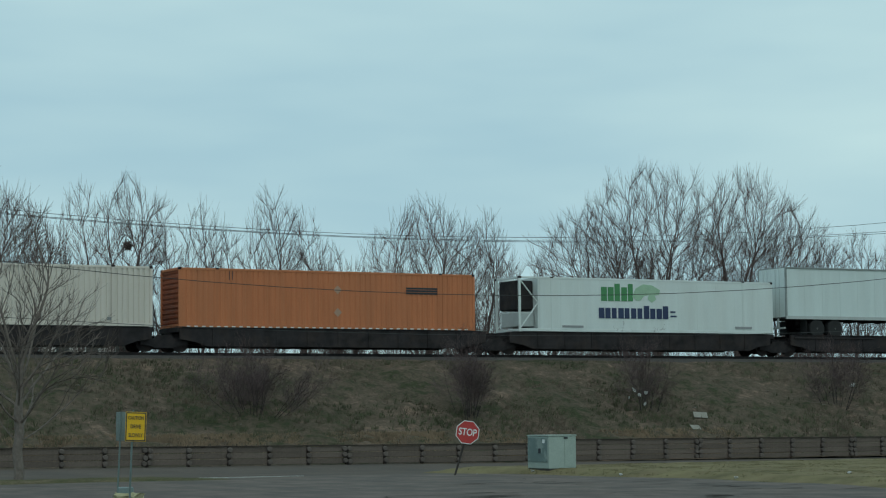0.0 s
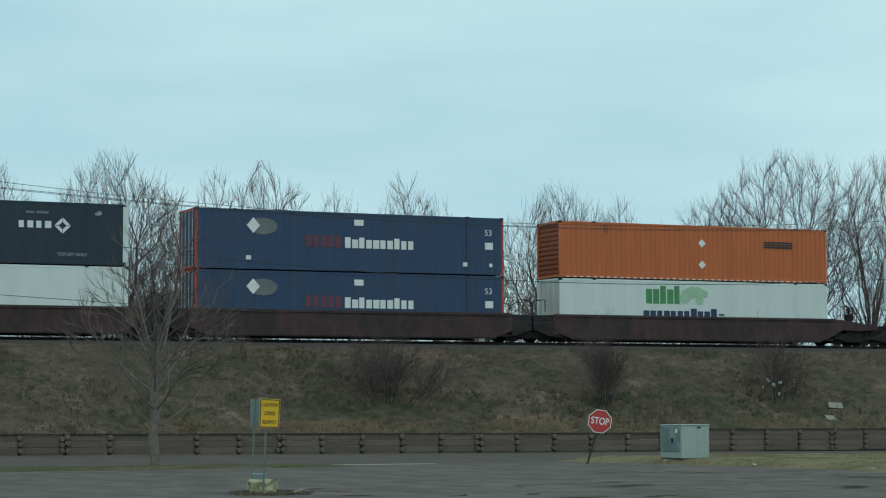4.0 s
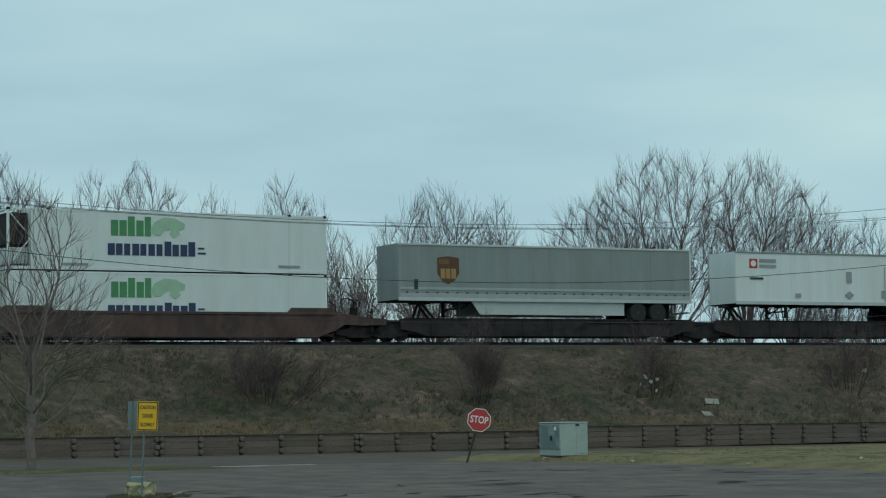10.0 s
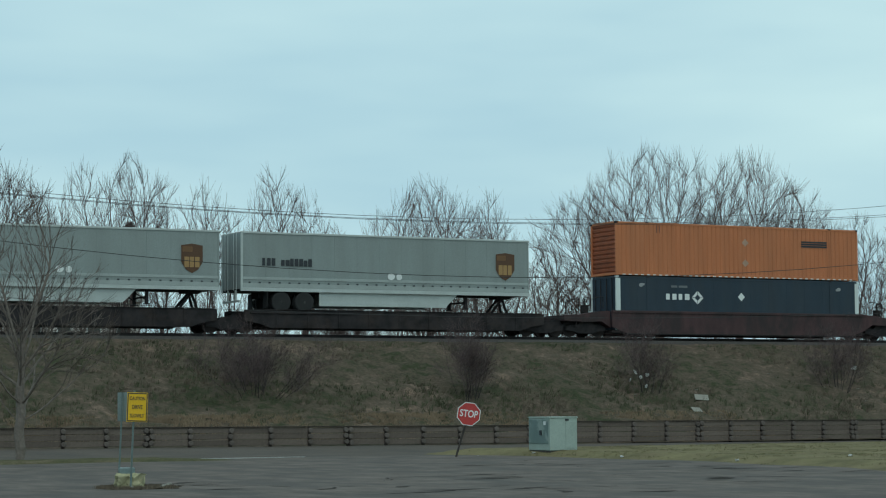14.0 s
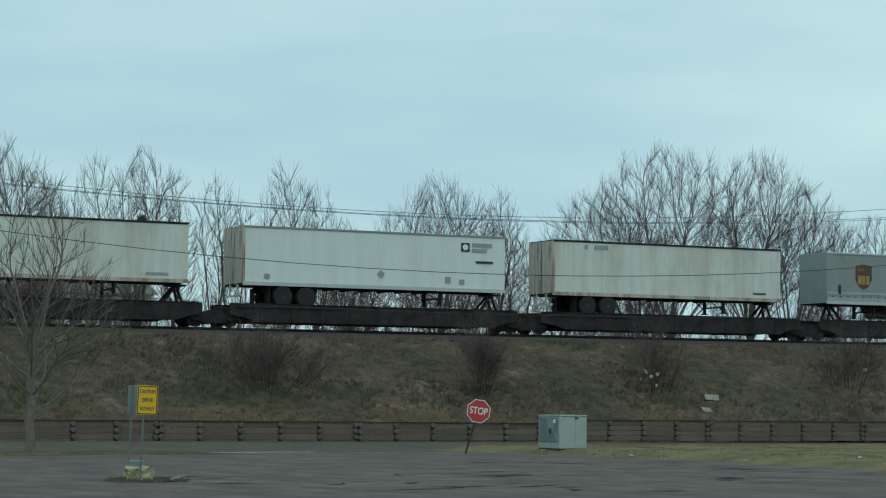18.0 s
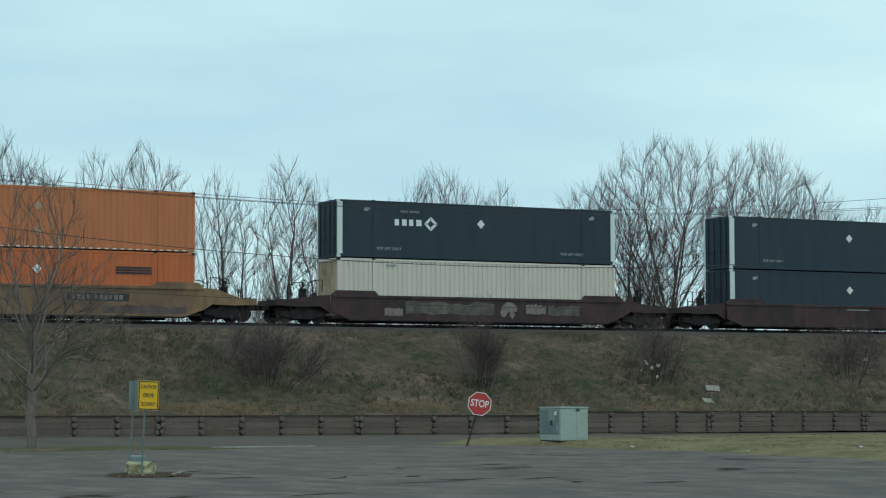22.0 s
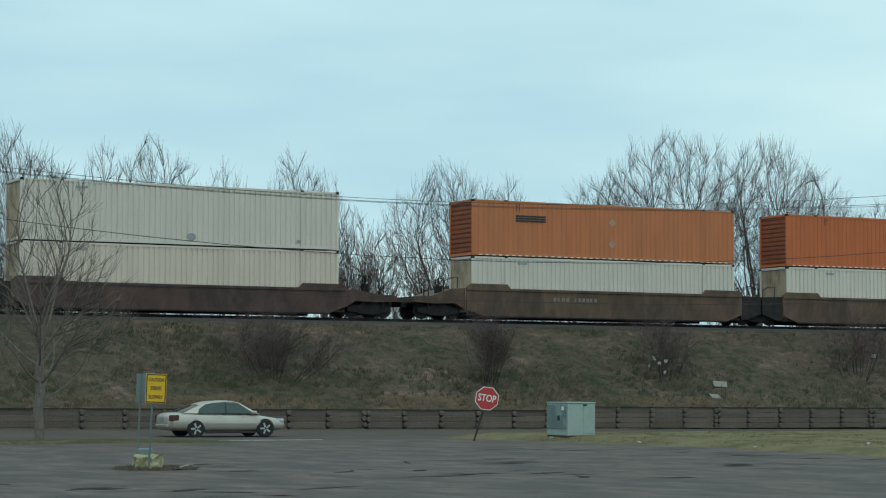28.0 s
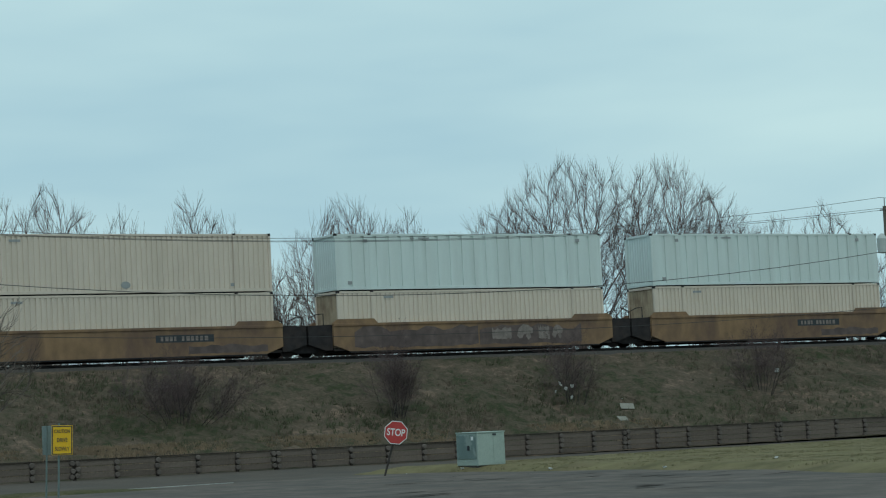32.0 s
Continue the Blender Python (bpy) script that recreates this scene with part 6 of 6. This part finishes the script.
for i, row in enumerate(SPINE):
    if not row:
        continue
    place, kind, style = row
    ahead = SPINE[i - 1] if i else None
    behind = SPINE[i + 1]
    first, last = not ahead, not behind
    right = (ahead[0] - place) / 2 if ahead else 9.6
    left = (behind[0] - place) / 2 if behind else -9.4
    spine_car(place, left, right, 0 if kind == "C" else TSTYLES[style][1], first, last)
    if kind == "C":
        container(style, place, RAIL + 1.20)
    else:
        trailer(style, place)

NUMBER = [(PALE_SPRAY, "block4u", 0.30, 0.36, 0.62, 0.78), (PALE_SPRAY, "block6u", 0.375, 0.46, 0.62, 0.78)]
NUMBER_R = [(M_DARK, "bar", 0.60, 0.78, 0.50, 0.80), (PALE_SPRAY, "block4u", 0.615, 0.67, 0.56, 0.74), (PALE_SPRAY, "block6u", 0.68, 0.765, 0.56, 0.74), (PURPLE, "cloud", 0.70, 0.95, 0.0, 0.4)]
SPRAY_A = [(PALE_SPRAY, "cloud", 0.17, 0.23, 0.1, 0.6), (SPRAY_GREEN, "cloud", 0.24, 0.54, 0.2, 0.95), (PALE_SPRAY, "head", 0.56, 0.62, 0.05, 0.95), (PALE_SPRAY, "cloud", 0.65, 0.72, 0.3, 0.9), (SPRAY_GREEN, "cloud", 0.73, 0.84, 0.25, 0.85)]
SPRAY_B = [(PURPLE, "cloud", 0.07, 0.50, 0.02, 0.98), (PURPLE, "cloud", 0.505, 0.88, 0.0, 0.92), (PALE_SPRAY, "cloud", 0.55, 0.62, 0.25, 0.85), (PALE_SPRAY, "head", 0.64, 0.70, 0.2, 0.9), (PALE_SPRAY, "cloud", 0.72, 0.76, 0.2, 0.85), (PALE_SPRAY, "head", 0.77, 0.81, 0.2, 0.85)]
SPRAY_C = [(PURPLE, "cloud", 0.25, 0.45, 0.4, 0.9), (PALE_SPRAY, "cloud", 0.47, 0.53, 0.45, 0.85), (PALE_SPRAY, "head", 0.54, 0.58, 0.35, 0.9), (PURPLE, "cloud", 0.60, 0.84, 0.4, 0.85)]
STACKS = [  # place, lower, upper, paint, marks, ribs
    (-47.74, "reefer_turned", "orange", MAROON, [], False), (-67.03, "blue", "blue", MAROON, [], False), (-86.41, "reefer", "navy_right", MAROON, [], False), None,
    (-227.56, "reefer_turned", "reefer", BROWN, [], False), None,
    (-251.37, "reefer", "white_yellow", BROWN, [], False), None,
    (-274.97, "orange_door", "orange_door", MAROON, [(YELLOW_CAR, "bar", 0.14, 0.24, 0.7, 0.98), (PALE_SPRAY, "block6n", 0.62, 0.88, 0.7, 1.0)], False), None,
    (-298.73, "navy_left", "orange_faded", MAROON, [], False), None,
    (-500.83, "navy_right", "navy_right", MAROON, [(M_GREY, "bar", 0.48, 0.57, 0.86, 0.92)], False), None,
    (-524.38, "cream", "navy_left", MAROON, SPRAY_A, False), None,
    (-548.06, "orange", "orange_left", YELLOW_CAR, NUMBER_R, False), (-567.57, "navy_right", "beige", YELLOW_CAR, [(PALE_SPRAY, "block9n", 0.14, 0.38, 0.7, 1.0), (M_DARK, "bar", 0.40, 0.53, 0.3, 0.65)], False), (-587.07, "orange_left", "cream", TAN_CAR, [(PURPLE, "cloud", 0.10, 0.45, 0.02, 0.98), (PURPLE, "cloud", 0.452, 0.78, 0.05, 0.98)] + NUMBER, False), None,
    (-610.81, "cream", "navy_right", BROWN, [], True), None,
    (-634.23, "orange", "orange", TAN_CAR, NUMBER_R, False), (-653.58, "cream", "orange", TAN_CAR, [], False), (-673.23, "cream", "orange_left", TAN_CAR, NUMBER, False), None,
    (-696.85, "beige", "cream", BROWN, [], False), (-716.49, "reefer_plain", "beige", BROWN, [], False), (-736.05, "navy_left", "beige", BROWN, SPRAY_C, True), None,
    (-759.54, "beige", "pale_plate", YELLOW_CAR, NUMBER_R, False), (-779.03, "beige", "pale_plate", YELLOW_CAR, SPRAY_B, False), (-798.75, "beige", "beige", YELLOW_CAR, NUMBER_R, False), None]
for i, row in enumerate(STACKS):
    if not row:
        continue
    place, lower, upper, paint, spray, ribs = row
    ahead, behind = (STACKS[i - 1] if i else None), STACKS[i + 1]
    right = (ahead[0] - place) / 2 if ahead else "end"
    left = (place - behind[0]) / 2 if behind else "end"
    well_car(place, left, right, paint, spray, ribs, paint is not MAROON or bool(spray))
    container(lower, place, RAIL + 0.40)
    container(upper, place, RAIL + 0.40 + HIGH + 0.03)

# ---- the passing car ----
def sedan():
    car = tagged(new("car"), "champagne-silver four-door sedan driving along the road", "car")
    # lower body: sections from tail to nose: x, half width, sill height, belt height
    body = [(-2.42, 0.60, 0.42, 0.72), (-2.36, 0.76, 0.30, 0.85), (-2.2, 0.84, 0.26, 0.91), (-1.7, 0.88, 0.22, 0.93), (-1.0, 0.89, 0.20, 0.91), (0.0, 0.89, 0.19, 0.89), (0.9, 0.89, 0.20, 0.87), (1.25, 0.88, 0.21, 0.82), (1.6, 0.86, 0.23, 0.76), (1.95, 0.81, 0.25, 0.71), (2.18, 0.70, 0.28, 0.65), (2.27, 0.55, 0.34, 0.57)]
    bm = bmesh.new()
    rings = []
    for x, w, a, b in body:
        ring = []
        for k in range(20):
            t = 2 * math.pi * k / 20
            c, s = math.cos(t), math.sin(t)
            yy = w * math.copysign(abs(c) ** 0.45, c)
            zz = (a + b) / 2 + (b - a) / 2 * math.copysign(abs(s) ** 0.55, s)
            ring.append(bm.verts.new((x, yy, zz)))
        rings.append(ring)
    for p, q in zip(rings, rings[1:]):
        for k in range(20):
            j = (k + 1) % 20
            bm.faces.new((p[k], p[j], q[j], q[k]))
    bm.faces.new(rings[0])
    bm.faces.new(rings[-1])
    me = finish(bm, "body", SILVER)
    for p in me.polygons:
        p.use_smooth = True
    put("body", me, car)
    # roof and pillars
    def shell(name, rows, material, label=""):
        b2 = bmesh.new()
        rr = [[b2.verts.new(p) for p in row] for row in rows]
        for p, q in zip(rr, rr[1:]):
            for k in range(len(p) - 1):
                b2.faces.new((p[k], p[k + 1], q[k + 1], q[k]))
        m2 = finish(b2, name, material)
        for p in m2.polygons:
            p.use_smooth = True
        return put(name, m2, car, label=label)
    top = [(-1.16, 0.58, 1.20), (-0.98, 0.60, 1.26), (-0.70, 0.63, 1.32), (-0.2, 0.65, 1.355), (0.15, 0.64, 1.345), (0.42, 0.61, 1.295)]
    shell("roof", [[(x, -w, z - 0.03), (x, -w * 0.8, z), (x, 0, z + 0.02), (x, w * 0.8, z), (x, w, z - 0.03)] for x, w, z in top], SILVER)
    shell("windscreen", [[(0.42, -0.60, 1.275), (0.44, 0, 1.315), (0.42, 0.60, 1.275)], [(1.16, -0.74, 0.86), (1.28, 0, 0.88), (1.16, 0.74, 0.86)]], GLASS, "dark tinted glass")
    shell("rear_window", [[(-1.16, -0.575, 1.185), (-1.18, 0, 1.22), (-1.16, 0.575, 1.185)], [(-1.85, -0.70, 0.915), (-1.90, 0, 0.93), (-1.85, 0.70, 0.915)]], GLASS, "dark tinted glass")
    for s in (-1, 1):
        lo = lambda x: (x, s * 0.80, 0.885)
        hi = lambda x, z=1.305: (x, s * 0.645, z)
        # side panes and pillars, slightly tilted inwards
        shell("side_window", [[lo(-1.30), lo(-0.75), lo(-0.20)], [(-1.22, s * 0.73, 1.06), (-0.75, s * 0.73, 1.09), (-0.20, s * 0.73, 1.09)], [hi(-0.95, 1.22), hi(-0.66, 1.28), hi(-0.18, 1.305)]], GLASS, "dark tinted glass")
        shell("side_window", [[lo(-0.14), lo(0.92)], [hi(-0.14), hi(0.36, 1.262)]], GLASS, "dark tinted glass")
        shell("pillar", [[lo(-0.20), lo(-0.14)], [hi(-0.18), hi(-0.14)]], TRIM_BLACK)
        shell("pillar", [[(-1.85, s * 0.74, 0.905), lo(-1.30)], [(-1.5, s * 0.67, 1.06), (-1.22, s * 0.73, 1.06)], [(-1.16, s * 0.58, 1.19), hi(-0.95, 1.22)]], SILVER)
        shell("pillar", [[lo(0.92), (1.16, s * 0.75, 0.86)], [hi(0.36, 1.262), (0.42, s * 0.60, 1.28)]], SILVER)
        shell("roof_rail", [[(-1.16, s * 0.58, 1.18), hi(-0.95, 1.215), hi(-0.66, 1.275), hi(-0.2, 1.30), hi(0.36, 1.258)], [(-1.16, s * 0.58, 1.175), (-0.98, s * 0.60, 1.235), (-0.70, s * 0.63, 1.295), (-0.2, s * 0.65, 1.33), (0.42, s * 0.61, 1.27)]], SILVER)
        for x in (-1.38, 1.37):
            bm = bmesh.new()
            lathe(bm, [(0.02, -0.005), (0.35, -0.005), (0.35, 0.03)], (x, s * 0.868, 0.34), sides=24)
            part("wheel_arch", bm, TRIM_BLACK, car)
            bm = bmesh.new()
            lathe(bm, [(0.22, -0.1), (0.30, -0.1), (0.325, -0.07), (0.325, 0.07), (0.30, 0.1), (0.22, 0.1)], sides=24)
            wheel = part("wheel", bm, TYRE, car, at=pose(x, s * 0.80, 0.325, 0, 0, 0 if s > 0 else 180))
            bm = bmesh.new()
            lathe(bm, [(0.03, 0.095), (0.06, 0.10), (0.06, 0.05), (0.16, 0.02), (0.2, 0.03), (0.222, 0.095), (0.222, -0.09)], sides=20)
            for k in range(5):
                a = 2 * math.pi * k / 5
                d, n_ = Vector((math.cos(a), 0, math.sin(a))), Vector((-math.sin(a), 0, math.cos(a)))
                q = [d * 0.04 + n_ * 0.028, d * 0.21 + n_ * 0.035, d * 0.21 - n_ * 0.035, d * 0.04 - n_ * 0.028]
                v = [bm.verts.new(p + Vector((0, y, 0))) for y in (0.06, 0.104) for p in q]
                for f in ((0, 1, 2, 3), (7, 6, 5, 4), (0, 4, 5, 1), (1, 5, 6, 2), (2, 6, 7, 3), (3, 7, 4, 0)):
                    bm.faces.new([v[i] for i in f])
            part("rim", bm, ALLOY, wheel, "five-spoke alloy rim")
        part("tail_lamp", boxes((-2.385, -2.02, s * 0.76 - 0.085, s * 0.76 + 0.085, 0.60, 0.835)), LAMP_RED, car, "dark red tail lamp", 0.03)
        part("head_lamp", boxes((1.84, 2.17, s * 0.69 - 0.09, s * 0.69 + 0.09, 0.55, 0.69)), LAMP_CLEAR, car, "clear head lamp", 0.03)
        part("mirror", boxes((0.80, 0.98, s * 0.94 - 0.09, s * 0.94 + 0.09, 0.87, 0.98)), SILVER, car, bevel=0.03)
        part("door_handle", boxes((-0.55, -0.35, s * 0.895 - 0.012, s * 0.895 + 0.012, 0.80, 0.83)), SILVER, car, bevel=0.005)
        part("door_handle", boxes((0.40, 0.60, s * 0.895 - 0.012, s * 0.895 + 0.012, 0.79, 0.82)), SILVER, car, bevel=0.005)
        part("side_moulding", boxes((-0.95, 0.95, s * 0.893 - 0.008, s * 0.893 + 0.008, 0.50, 0.55)), SILVER, car, bevel=0.004)
        part("sill", boxes((-1.0, 1.0, s * 0.82 - 0.03, s * 0.82 + 0.03, 0.15, 0.23)), TRIM_BLACK, car, bevel=0.01)
    part("rear_plate", boxes((-2.435, -2.42, -0.24, 0.24, 0.60, 0.74)), M_GREY, car)
    part("rear_bumper", boxes((-2.44, -2.30, -0.66, 0.66, 0.36, 0.50)), SILVER, car, bevel=0.04)
    return car


car = sedan()


def motions():
    """All that moves: the train and the car."""
    times = (0, 4, 8, 12, 16, 20, 24, 28, 32)
    for ob, place, z in CARRIED:
        walk(ob, [(t, pose(place + travel(t), TRACK_Y, z)) for t in times])
    drive = ((0, -300.0), (14, -138.0), (22, -46.0), (26, 3.2), (27, 16.1), (27.6, 23.8), (28.0, 28.95), (28.5, 35.4), (29.0, 41.9), (29.3, 45.7), (30.0, 55.1), (31.0, 68.6), (32.0, 82.1))
    walk(car, [(t, pose(x * 1.008, 76.1, road_height(x, 76.1))) for t, x in drive])


motions()
